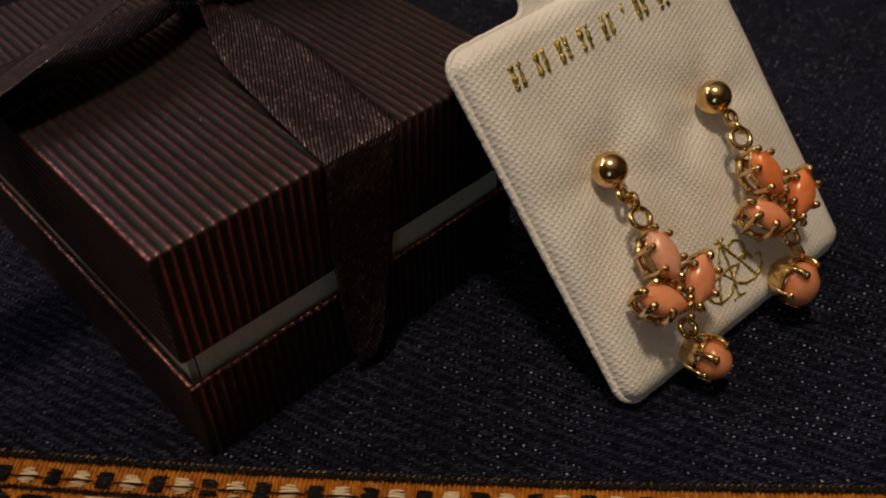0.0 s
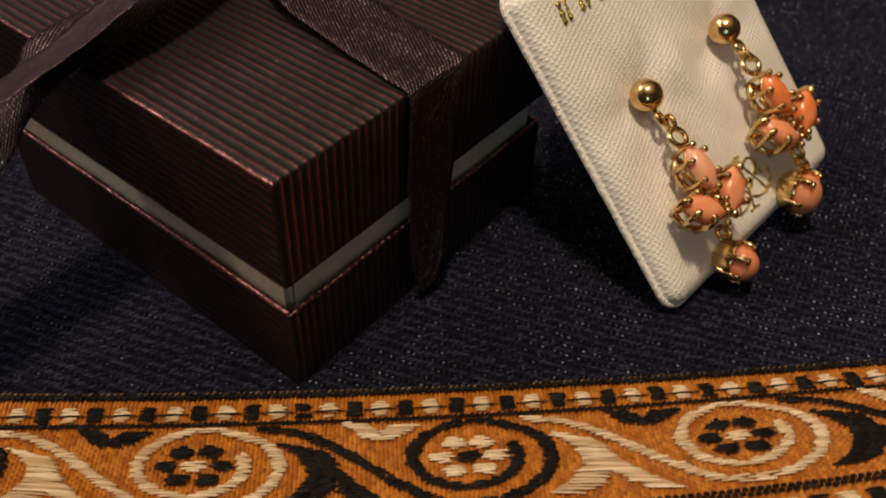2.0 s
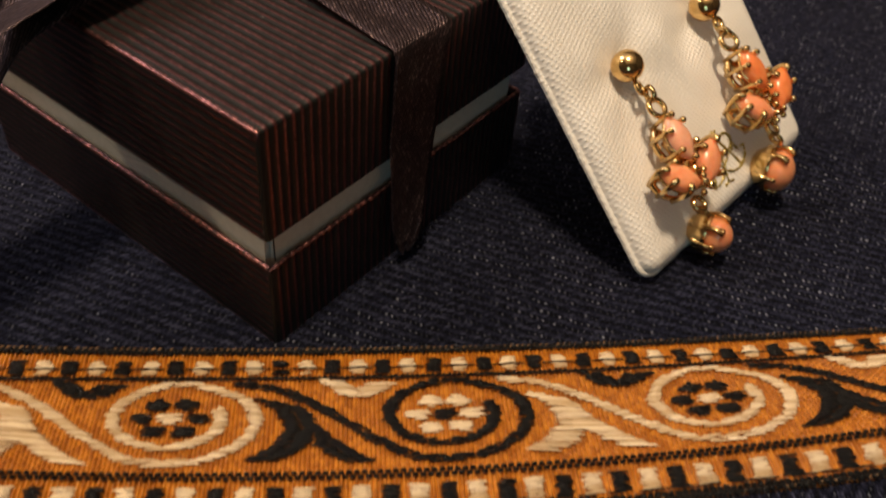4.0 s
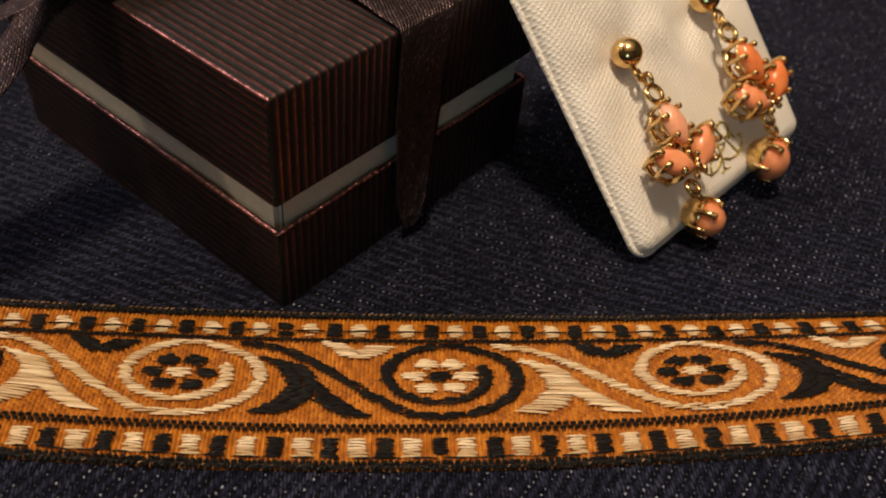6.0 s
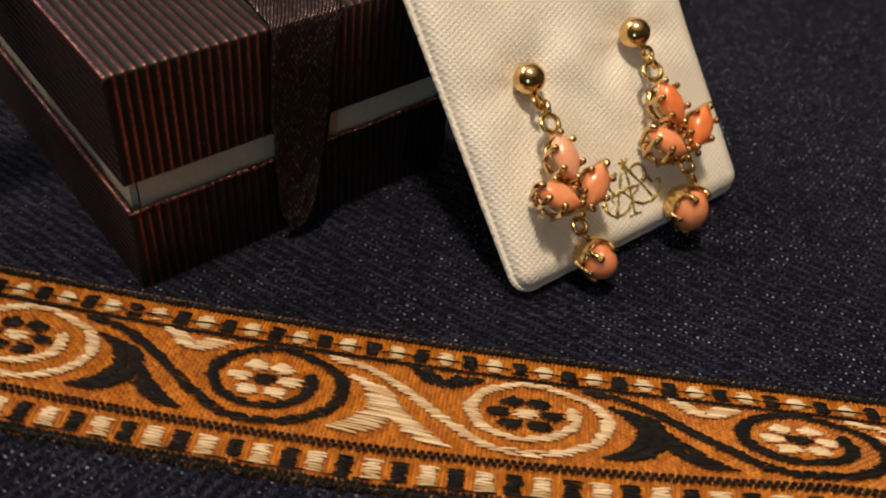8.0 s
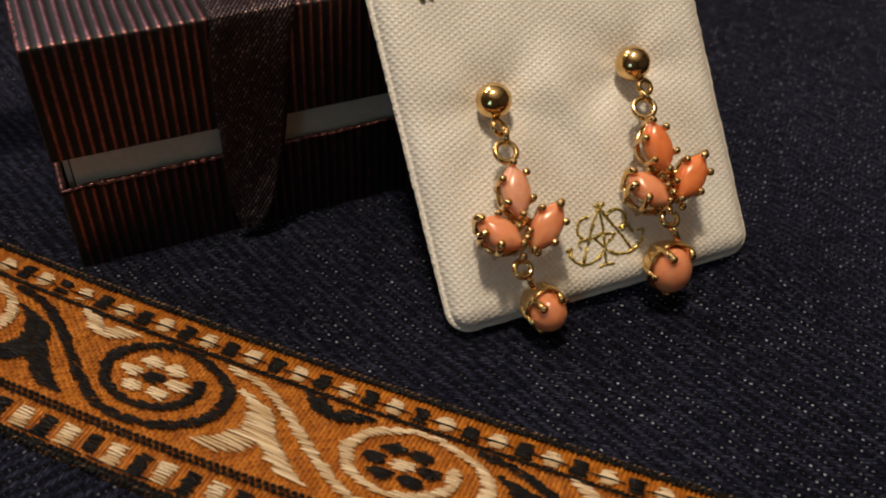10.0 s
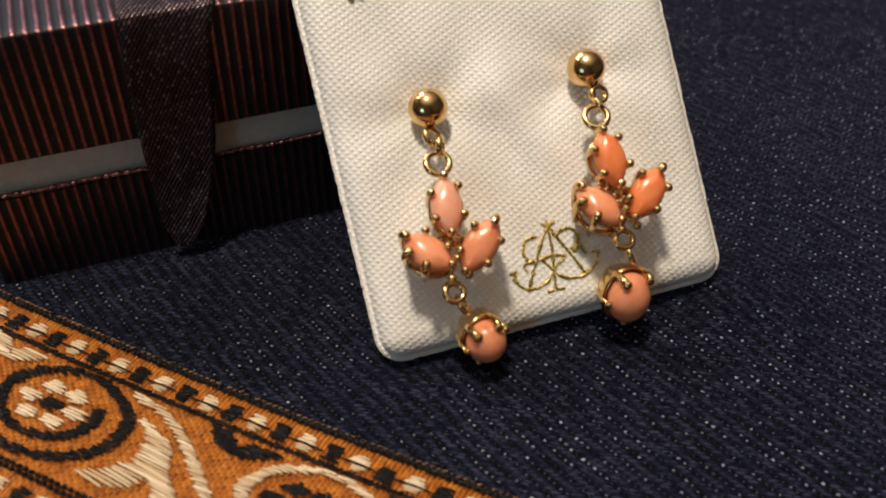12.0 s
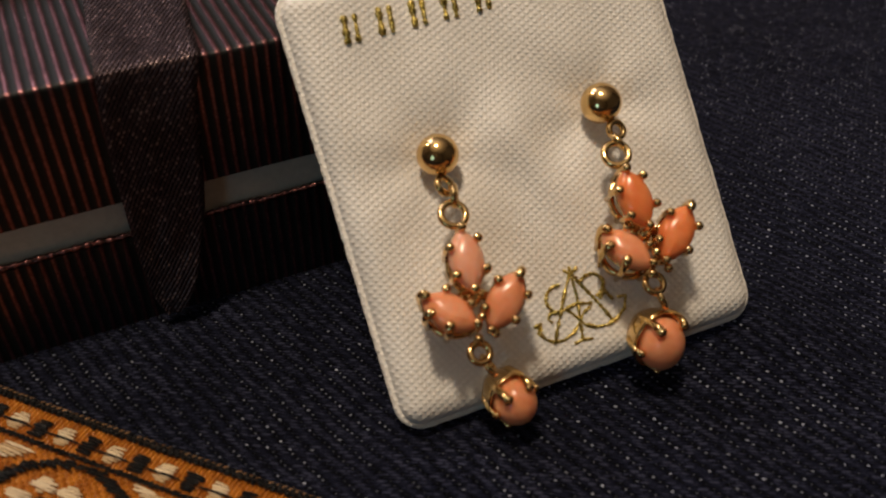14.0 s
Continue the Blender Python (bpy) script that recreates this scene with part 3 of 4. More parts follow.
        stitched("scroll", filled_spans(stroke(moved(SPIRAL), 0.53), at - 30, at + 13.5, MID - 8.8, MID + 8.8, longest=1.7 if mine is BLACK else 3.6, ragged=0.35), mine, tone[0] + " scroll stitching")
        stitched("leaf", filled_spans(polygon(moved(LEAF)), at - 29, at - 9, MID - 4.2, MID + 8.4, longest=2.4 if mine is BLACK else 7.0, ragged=0.45, tilt=0.0 if mine is BLACK else 0.045), mine, tone[0] + " leaf stitching")
        stitched("chevron", filled_spans(polygon(moved(VEE)), at - 19, at - 5, MID - 7.5, MID - 3.2, longest=1.7 if other is BLACK else 3.6, ragged=0.35), other, tone[1] + " chevron stitching")
        for a, b in PETALS:
            stitched("petal", filled_spans(ellipse(at + a, MID + b, 1.6, 0.95), at + a - 2, at + a + 2, MID + b - 1, MID + b + 1), other)
        stitched("flower_eye", filled_spans(ellipse(at, MID, 1.7, 0.95), at - 2, at + 2, MID - 1, MID + 1), mine)


build_trim()


# ---------------------------------------------------------------- the gift box
BOX = pose(BOX_AT[0] / 1000, BOX_AT[1] / 1000, 0, 0, 1.3, 0) @ pose(0, 0, 0, 0, 0, 46.8)
BOX_A, BOX_B = 63.0, 71.0
RIB = 1.55


def ribbed_cap(lo, hi, inset, closed_top):
    """A paper-wrapped box shell: ribs run along b on the top and down the front and back; level ribs on the two sides."""
    verts, faces, uvs = [], [], []
    a0, a1, b0, b1 = inset, BOX_A - inset, inset, BOX_B - inset
    r = 0.7

    def rib(x):
        return 0.06 * math.cos(2 * math.pi * x / RIB)

    # the sheet over front, top and back
    path = [(b0, lo, 0, -1)]
    path += [(b0, lo + (hi - r - lo) * f, 0, -1) for f in np.linspace(0.08, 1, 8)]
    if closed_top:
        path += [(b0 + r - r * math.cos(q), hi - r + r * math.sin(q), math.sin(q), -math.cos(q)) for q in np.radians([25, 45, 65, 90])]
        path += [(b0 + r + (b1 - b0 - 2 * r) * f, hi, 1, 0) for f in np.linspace(0.03, 1, 24)]
        path += [(b1 - r + r * math.sin(q), hi - r + r * math.cos(q), math.cos(q), math.sin(q)) for q in np.radians([25, 45, 65, 90])]
    sheets = [path]
    if closed_top:
        sheets[0] += [(b1, lo + (hi - r - lo) * f, 0, 1) for f in np.linspace(0.92, 0, 8)]
    else:
        # a worn foil rim on the open edge, its highlight put into the colour
        sheets.append([(b0, hi - r * 0.6, 0, -1), (b0 + 0.06, hi - 0.14, 0.6, -0.8), (b0 + 0.28, hi, 1, 0), (b0 + 0.7, hi - 0.12, 1, 0), (b0 + 1.05, hi - 1.0, 0, 1), (b0 + 1.05, lo + 1, 0, 1)])
        sheets.append([(b1 - 1.05, lo + 1, 0, -1), (b1 - 1.05, hi - 1.0, 0, -1), (b1 - 0.5, hi, 1, 0)] + [(b1, lo + (hi - r - lo) * f, 0, 1) for f in np.linspace(1, 0, 8)])
    aa = np.arange(a0 + 0.45, a1 - 0.44, RIB / 8)
    aa = np.concatenate([a0 + np.array([0.0, 0.06, 0.2, 0.4]), aa[aa > a0 + 0.55][:-2], a1 - np.array([0.4, 0.2, 0.06, 0.0])])

    def fall(a):
        """How far the sheet drops towards the two sides, on a small radius."""
        d = min(a - a0, a1 - a)
        return 0.0 if d > 0.6 else 0.6 - math.sqrt(max(0.0, 0.36 - (0.6 - d) ** 2))

    for part_no, sheet in enumerate(sheets):
        first = len(verts)
        for b, z, nz, nb in sheet:
            calm = 0.35 + 0.65 * min(1.0, (z - lo) / 1.2) if closed_top else 1.0 + 0.8 * max(0.0, 1.0 - (hi - z) / 1.0)
            for a in aa:
                k = calm * rib(a) + 0.05 * noise.noise((a * 0.25, b * 0.25, z * 0.25))
                edge = fall(a)
                rise = 0.0 if closed_top else 0.28 * noise.noise((a * 0.22, b, 1.7)) * max(0.0, 1 - (hi - z) / 3)
                verts.append((a, b + nb * (k - edge), z + nz * (k - edge) + rise))
                count = 0.5 if a < 0.4 and b + z < 39.5 else a / RIB
                uvs.append((count - 60.0 if part_no == 1 else count, (b + z) / RIB))
        faces += [f[::-1] for f in grid_faces(len(sheet), len(aa), first)]
    # the two sides
    for a, out in ((a0, -1), (a1, 1)):
        first = len(verts)
        zz = np.concatenate([[lo], np.arange(lo + 0.2, hi - 0.75, RIB / 8), [hi - 0.6]])
        bb = np.linspace(b0 + 0.6, b1 - 0.6, 40)
        for z in zz:
            for b in bb:
                k = 0.5 * rib(z) + 0.05 * noise.noise((b * 0.25, z * 0.25, 3.0))
                verts.append((a + out * k, b, z))
                uvs.append((z / RIB, b / RIB))
        fs = grid_faces(len(zz), len(bb), first)
        faces += fs if out > 0 else [f[::-1] for f in fs]
        if not closed_top:
            # the paper turns over the open edge in one foil stripe
            first = len(verts)
            turn = [(0.0, -0.6), (0.05, -0.32), (0.2, -0.1), (0.45, 0.0), (0.8, -0.1), (1.05, -1.0), (1.05, lo + 1 - hi)]
            for inward, down in turn:
                for b in bb:
                    verts.append((a - out * inward, b, hi + down + 0.1 * noise.noise((b * 0.2, a, 5.0)) * (down > -0.5)))
                    uvs.append((-50.27 if down > -0.5 else 2.5, b / RIB))
            fs = grid_faces(len(turn), len(bb), first)
            faces += fs if out > 0 else [f[::-1] for f in fs]
    return verts, faces, uvs


def build_box():
    box = base_empty("gift_box", BOX)
    tagged(box, "dark brown gift box with red ribbed stripes, standing on denim", "gift box")
    v, f, uv = ribbed_cap(0.0, 16.1, 0.0, False)
    flat_part("base", v, f, PAPER, box, "", uv)
    v, f, uv = ribbed_cap(21.5, 40.2, 0.0, True)
    flat_part("lid", v, f, PAPER, box, "", uv)
    bm = bmesh.new()
    bmesh.ops.create_cube(bm, size=1)
    for p in bm.verts:
        p.co = Vector((BOX_A / 2 + p.co.x * (BOX_A - 3.0), BOX_B / 2 + p.co.y * (BOX_B - 3.0), 15 + p.co.z * 18))
    bmesh.ops.bevel(bm, geom=[e for e in bm.edges if abs((e.verts[0].co - e.verts[1].co).z) > 5], offset=1.0, segments=4, affect="EDGES")
    liner = part("inner_liner", bm, LINER, box, "smooth grey-beige satin liner band", smooth=False)
    bm = bmesh.new()
    bmesh.ops.create_cube(bm, size=1)
    for p in bm.verts:
        p.co = Vector((2.4 + p.co.x * 0.2, 1.48 + p.co.y * 0.08, 18.9 + p.co.z * 7))
    part("seam", bm, BLACK, liner, "thin dark seam of the liner", smooth=False)


build_box()


# ---------------------------------------------------------------- the ribbon and its bow
def strip(centres, sides, widths, thick=0.22, across=14, scallop=0.0, fine=6):
    """A ribbon: points of its middle line, the way across at each, and its width there."""
    def dense(rows):
        rows = np.asarray(rows, float).reshape(len(centres), -1)
        t = np.linspace(0, len(rows) - 1, (len(rows) - 1) * fine + 1)
        out = []
        for q in t:
            k = min(int(q), len(rows) - 2)
            f = q - k
            p0, p1, p2, p3 = rows[max(k - 1, 0)], rows[k], rows[k + 1], rows[min(k + 2, len(rows) - 1)]
            out.append(0.5 * (2 * p1 + (p2 - p0) * f + (2 * p0 - 5 * p1 + 4 * p2 - p3) * f * f + (3 * p1 - p0 - 3 * p2 + p3) * f**3))
        return np.array(out)

    c, s, w = dense(centres), dense(sides), dense(widths)[:, 0]
    s /= np.linalg.norm(s, axis=1, keepdims=True)
    along = np.gradient(c, axis=0)
    run = np.concatenate([[0], np.cumsum(np.linalg.norm(np.diff(c, axis=0), axis=1))])
    nrm = np.cross(along, s)
    nrm /= np.linalg.norm(nrm, axis=1, keepdims=True)
    f = np.linspace(-0.5, 0.5, across)
    verts, uvs = [], []
    for layer in (thick / 2, -thick / 2):
        for k in range(len(c)):
            for q in f:
                curl = scallop * (4 * q * q - 0.5) + 0.3 * noise.noise((run[k] * 0.16, q * 3.5, 0.4)) + 0.1 * noise.noise((run[k] * 0.5, q * 4, w[k]))
                rag = 0.07 * math.sin(run[k] * 7.0) if abs(q) == 0.5 else 0.0
                verts.append(c[k] + s[k] * (q * (w[k] + rag)) + nrm[k] * (layer * (0.5 if abs(q) == 0.5 else 1) + curl))
                uvs.append((q * w[k], run[k]))
    rows, n = len(c), len(c) * across
    faces = [g[::-1] for g in grid_faces(rows, across)] + grid_faces(rows, across, n)
    rim = [*range(across), *(r * across + across - 1 for r in range(1, rows)), *((rows - 1) * across + q for q in range(across - 2, -1, -1)), *(r * across for r in range(rows - 2, 0, -1))]
    faces += [(a, b, b + n, a + n) for a, b in zip(rim, rim[1:] + rim[:1])]
    return verts, faces, uvs


def build_ribbon():
    bow = base_empty("ribbon_bow", BOX)
    tagged(bow, "dark brown satin ribbon tied in a bow round the gift box", "ribbon")

    def add(name, *args, label="", **kw):
        v, f, uv = strip(*args, **kw)
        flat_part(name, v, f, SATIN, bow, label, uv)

    # from the knot over the lid's front edge and down to a slanting tip
    add("front_band",
        [(36, 46, 44.0), (35.0, 37, 43.6), (34.3, 28, 42.6), (33.4, 16, 41.5), (32.2, 5, 40.95), (31.8, 0.6, 40.8), (31.4, -0.55, 39.6), (30.6, -0.75, 35), (30.2, -0.8, 28), (29.7, -1.0, 20), (29.0, -1.5, 13), (28.2, -2.2, 8), (27.6, -2.8, 4.6), (27.2, -3.0, 2.2)],
        [(1, 0.5, -0.6), (1, 0.3, -0.25), (1, 0.1, 0), (1, 0.03, 0), (1, 0, 0), (1, 0, 0), (1, 0, 0), (1, 0, 0), (1, 0, 0), (1, 0, 0), (1, 0, 0), (1, -0.1, 0), (1, -0.2, 0), (1, -0.2, 0)],
        [3, 7.6, 11.8, 13.0, 12.8, 12.7, 12.4, 11.9, 11.5, 10.6, 9.0, 7.0, 4.6, 1.6], scallop=0.35)
    # left loop: lower layer over the lid's edge and down beside it, upper layer above it with its near edge raised
    add("bow_loop",
        [(35, 46, 43.6), (25, 45, 43.4), (14, 43.4, 43.0), (7, 42.6, 42.8), (-1, 42.4, 41.8), (-5, 43, 39.4), (-9, 43.5, 36.0), (-14, 43.3, 32), (-22, 42.5, 28.5), (-32, 41.5, 27), (-42, 41, 29), (-46, 40.5, 35), (-40, 39.6, 40), (-30, 39.4, 40.6), (-22, 39.2, 40.8), (-14, 39, 41.6), (-7, 39, 43.0), (0, 39, 44.5), (5, 39.2, 45.9), (10, 39.5, 47.0), (17, 40.4, 48.6), (24, 42, 49.5), (30, 44, 48.8), (34, 45.6, 46.8), (35.5, 46.5, 45)],
        [(0.1, 1, -0.3)] + [(-0.1, 1, 0)] * 4 + [(0.1, 1, 0)] * 6 + [(0, 1, -0.1)] + [(0, 0.95, -0.25)] + [(0, 0.92, -0.38)] * 8 + [(-0.1, 0.9, -0.4), (-0.2, 0.9, -0.4), (-0.2, 0.9, -0.5), (-0.2, 0.9, -0.5)],
        [4, 8, 10.5, 12, 12, 10, 8.5, 9, 10.5, 12, 12, 11.5, 11.5, 11, 11, 11, 11, 11, 11, 11, 10.5, 9.5, 8, 6, 3.5], scallop=0.3, fine=5)
    # right loop, behind the knot
    add("bow_loop",
        [(36, 47, 43.5), (44, 47, 43), (55, 46, 43.5), (66, 45, 45), (72, 44.5, 49), (66, 45, 53), (55, 46, 53), (45, 47, 49.5), (37, 47, 45.5)],
        [(0, 1, -0.2)] * 9, [4, 9, 12, 12, 12, 12, 12, 9, 4], scallop=0.3)
    bm = bmesh.new()
    bmesh.ops.create_icosphere(bm, subdivisions=4, radius=1)
    for v in bm.verts:
        p = v.co.copy()
        k = 1 + 0.12 * math.sin(9 * p.x + 3 * p.y) + 0.10 * noise.noise(p * 2.5)
        v.co = Vector((35 + 4.2 * p.x * k, 45.5 + 5.0 * p.y * k, 43.6 + 3.0 * p.z * k))
    lay = bm.loops.layers.uv.new("UVMap")
    for face in bm.faces:
        for loop in face.loops:
            loop[lay].uv = (loop.vert.co.x, loop.vert.co.y)
    part("knot", bm, SATIN, bow)


build_ribbon()


# ---------------------------------------------------------------- the earring card
CARD = Matrix(((0.7481, -0.4778, 0.4606, 0.02325), (0.6601, 0.4639, -0.5908, 0.08027), (0.0686, 0.7460, 0.6624, 0.00062), (0, 0, 0, 1)))
CARD_W, CARD_H = 52.4, 58.7
STUDS = ((14.0, 33.0), (37.2, 33.7))


def card_outline(grow=0.0):
    """The card's outline, anticlockwise: a rounded rectangle with a tab on its top edge."""
    r, pts = 3.6, []

    def arc(cx, cy, rad, a0, a1, n=8):
        pts.extend((cx + rad * math.cos(q), cy + rad * math.sin(q)) for q in np.radians(np.linspace(a0, a1, n)))

    w, h, g = CARD_W, CARD_H, grow
    arc(r, r, r + g, 180, 270)
    arc(w - r, r, r + g, 270, 360)
    arc(w - r, h - r, r + g, 0, 90)
    arc(w - 14.0, h + 2.4, 2.4 - g, 270, 180, 6)
    arc(w - 19.0, h + 7.0, 2.5 + g, 0, 90, 6)
    arc(19.0, h + 7.0, 2.5 + g, 90, 180, 6)
    arc(14.0, h + 2.4, 2.4 - g, 360, 270, 6)
    arc(r, h - r, r + g, 90, 180)
    # long edges are cut a little unevenly
    rough = []
    for k, (x0, y0) in enumerate(pts):
        x1, y1 = pts[(k + 1) % len(pts)]
        run = math.hypot(x1 - x0, y1 - y0)
        steps = 70 if run > 6 else 1
        for q in range(steps):
            f = q / steps
            off = 0.0 if q == 0 else 0.16 * noise.noise((x0 + (x1 - x0) * f * 1.1, y0 + (y1 - y0) * f * 1.1, 5.0))
            rough.append((x0 + (x1 - x0) * f + off * (y1 - y0) / run, y0 + (y1 - y0) * f - off * (x1 - x0) / run))
    return rough


def pad_height(a, b):
    """The padded face above the card's rim."""
    d = np.minimum(np.minimum(a, CARD_W - a), np.minimum(b, CARD_H - b))
    cx, cy = np.clip(a, 3.6, CARD_W - 3.6), np.clip(b, 3.6, CARD_H - 3.6)
    d = np.minimum(d, 3.6 - np.hypot(a - cx, b - cy))
    h = 0.42 + 2.4 * np.sqrt(np.clip(1 - (1 - np.clip((d - 0.55) / 3.0, 0, 1)) ** 2, 0, 1))
    h += 1.4 * smoothstep((d - 1.5) / 13)
    for sa, sb in STUDS:
        q, t = np.hypot(a - sa, b - sb), np.arctan2(b - sb, a - sa)
        h -= 1.7 * np.exp(-((q / 4.5) ** 2))
        h += 0.20 * np.exp(-(((q - 8) / 6) ** 2)) * np.sin(5 * t + sa)
    across = (a - 25.6) * 0.95 + (b - 31) * 0.3
    h += 0.7 * np.exp(-((across / 2.4) ** 2)) * np.exp(-(((b - 29) / 7) ** 2))
    h -= 0.55 * np.exp(-(((across - 5) / 2.6) ** 2)) * np.exp(-(((b - 31) / 8) ** 2))
    return h + 0.12 * np.sin(a * 0.42 + 0.8) * np.sin(b * 0.31)


def build_card():
    card = base_empty("earring_card", CARD)
    tagged(card, "white padded earring card with gold print, leaning on the box", "jewellery card")
    bm = bmesh.new()
    rings = []
    for g, z in ((-0.25, -0.5), (0.15, -0.3), (0.15, 0.25), (-0.1, 0.5)):
        rings.append([bm.verts.new((x, y, z)) for x, y in card_outline(g)])
    for r0, r1 in zip(rings, rings[1:]):
        for k in range(len(r0)):
            bm.faces.new((r0[k], r0[(k + 1) % len(r0)], r1[(k + 1) % len(r0)], r1[k]))
    bm.faces.new(rings[0][::-1])
    bm.faces.new(rings[-1])
    lay = bm.loops.layers.uv.new("UVMap")
    for face in bm.faces:
        for loop in face.loops:
            loop[lay].uv = (loop.vert.co.x, loop.vert.co.y)
    part("backing", bm, CUSHION, card, "thin white card rim with a hanging tab", smooth=False)
    n = 170
    t = np.linspace(0, 1, n)
    f = 0.5 - 0.5 * np.cos(np.pi * t) * (0.75 + 0.25 * np.abs(np.cos(np.pi * t)))
    ga, gb = np.meshgrid(0.25 + f * (CARD_W - 0.5), 0.25 + f * (CARD_H - 0.5))
    # draw the corners in to a rounded outline
    cx, cy = np.clip(ga, 3.6, CARD_W - 3.6), np.clip(gb, 3.6, CARD_H - 3.6)
    dx, dy = ga - cx, gb - cy
    big, length = np.maximum(np.abs(dx), np.abs(dy)), np.hypot(dx, dy)
    k = np.where(length > 1e-6, big / np.maximum(length, 1e-6), 1.0)
    ga, gb = cx + dx * k, cy + dy * k
    hh = pad_height(ga, gb)
    v = np.stack([ga, gb, hh], -1).reshape(-1, 3)
    flat_part("padded_face", v, grid_faces(n, n), CUSHION, card, "padded white face pulled in round the studs", np.stack([ga.ravel(), gb.ravel()], -1))

    def foil_line(name, points, r, label=""):
        b2 = bmesh.new()
        pts = []
        for (x0, y0), (x1, y1) in zip(points, points[1:]):
            steps = max(2, int(math.hypot(x1 - x0, y1 - y0) / 0.4))
            pts += [(x0 + (x1 - x0) * q / steps, y0 + (y1 - y0) * q / steps) for q in range(steps)]
        pts.append(points[-1])
        tube(b2, [(x, y, float(pad_height(np.array(x), np.array(y))) + 0.02) for x, y in pts], [r * (0.55 + 0.8 * rng.random()) for _ in pts], 6)
        part(name, b2, FOIL, card, label)

    # the maker's name, as plain foil bars of its letters' size
    for x in (8.3, 12.9, 17.3, 21.6, 26.2, 33.4, 38.0):
        foil_line("foil_bar", [(x - 0.85, 49.6), (x - 0.5, 53.1)], 0.46, "gold foil print")
        foil_line("foil_bar", [(x + 0.55, 49.6), (x + 0.9, 53.1)], 0.36, "gold foil print")
    foil_line("foil_bar", [(30.0, 52.0), (30.2, 53.3)], 0.26, "gold foil print")
    # the emblem, as plain interlaced strokes

    def ring(cx, cy, rx, ry, a0, a1):
        return [(cx + rx * math.cos(q), cy + ry * math.sin(q)) for q in np.radians(np.linspace(a0, a1, 22))]

    for pts in ([(26.9, 13.6), (25.2, 10.9), (22.4, 5.7)], [(26.9, 13.6), (26.9, 10.4), (26.3, 6.4), (26.0, 4.5)], [(27.2, 12.8), (29.2, 9.2), (30.7, 5.9)],
                [(22.4, 9.1), (24.8, 9.1), (26.6, 9.4), (28.6, 8.8)], ring(24.4, 10.7, 1.8, 1.75, 70, 265), [(22.9, 9.4), (22.2, 8.6), (22.6, 8.0)], ring(29.3, 11.1, 1.7, 1.45, 150, -60), [(30.1, 9.9), (30.9, 9.7), (31.6, 8.4)], [(29.4, 9.6), (31.3, 9.5)], [(29.8, 9.0), (31.0, 10.1)],
                [(20.0, 8.1), (21.1, 8.3), (20.5, 7.2), (21.2, 6.1), (22.1, 5.5), (23.6, 5.3), (25.1, 5.8), (26.2, 6.8), (27.1, 7.9), (28.2, 8.4)], [(32.3, 8.5), (33.5, 8.4), (32.8, 6.8), (31.5, 5.9), (29.9, 5.4), (28.3, 5.6), (26.9, 6.4), (26.0, 7.8), (24.9, 9.2)],
                [(24.8, 4.4), (26.1, 4.6), (27.4, 4.3)], [(26.0, 14.1), (26.9, 13.4), (28.0, 13.9)], [(26.3, 13.1), (27.7, 12.7)], [(26.9, 14.4), (27.1, 13.0)]):
        foil_line("emblem_stroke", pts, 0.255, "gold foil emblem")


build_card()


# ---------------------------------------------------------------- the earrings
def lens_radius(f):
    """Half the width of a marquise at f from -1 (tip) to 1 (tip), as a part of its half width."""
    return max(0.0, 1 - abs(f) ** 2.0) ** 0.76


def lens_ring(half_l, half_w, k, z, n=32):
    """Points of a marquise outline at a height, its size times k."""
    out = []
    for j in range(n):
        q = 2 * math.pi * j / n
        f = math.sin(q)
        out.append(Vector((math.copysign(lens_radius(f), math.cos(q)) * half_w * k, f * half_l * k, z)))
    return out


def skin(bm, rings, closed=False):
    """Faces between rings of points; closed: the last ring meets the first."""
    rows = [[bm.verts.new(p) for p in ring] for ring in rings]
    n = len(rows[0])
    for r0, r1 in zip(rows, rows[1:] + rows[:1] if closed else rows[1:]):
        for j in range(n):
            bm.faces.new((r0[j], r0[(j + 1) % n], r1[(j + 1) % n], r1[j]))
    if not closed:
        bm.faces.new(rows[0][::-1])
        bm.faces.new(rows[-1])


# each prong: side of the stone, place along it, whether it is a long claw that bends over the stone
BEADS = ((1, 0.58, False), (-1, 0.40, False), (1, -0.42, False), (-1, -0.50, False), (0, -1.0, False), (0, 1.0, False))
CLAWS_LEFT = ((1, 0.42, False), (-1, 0.50, True), (1, -0.52, False), (-1, -0.30, True), (0, -1.0, False), (0, 0.97, True))
CLAWS_RIGHT = ((1, 0.45, False), (-1, 0.45, False), (1, -0.40, False), (-1, -0.50, False), (0, -1.0, False), (0, 0.97, True))


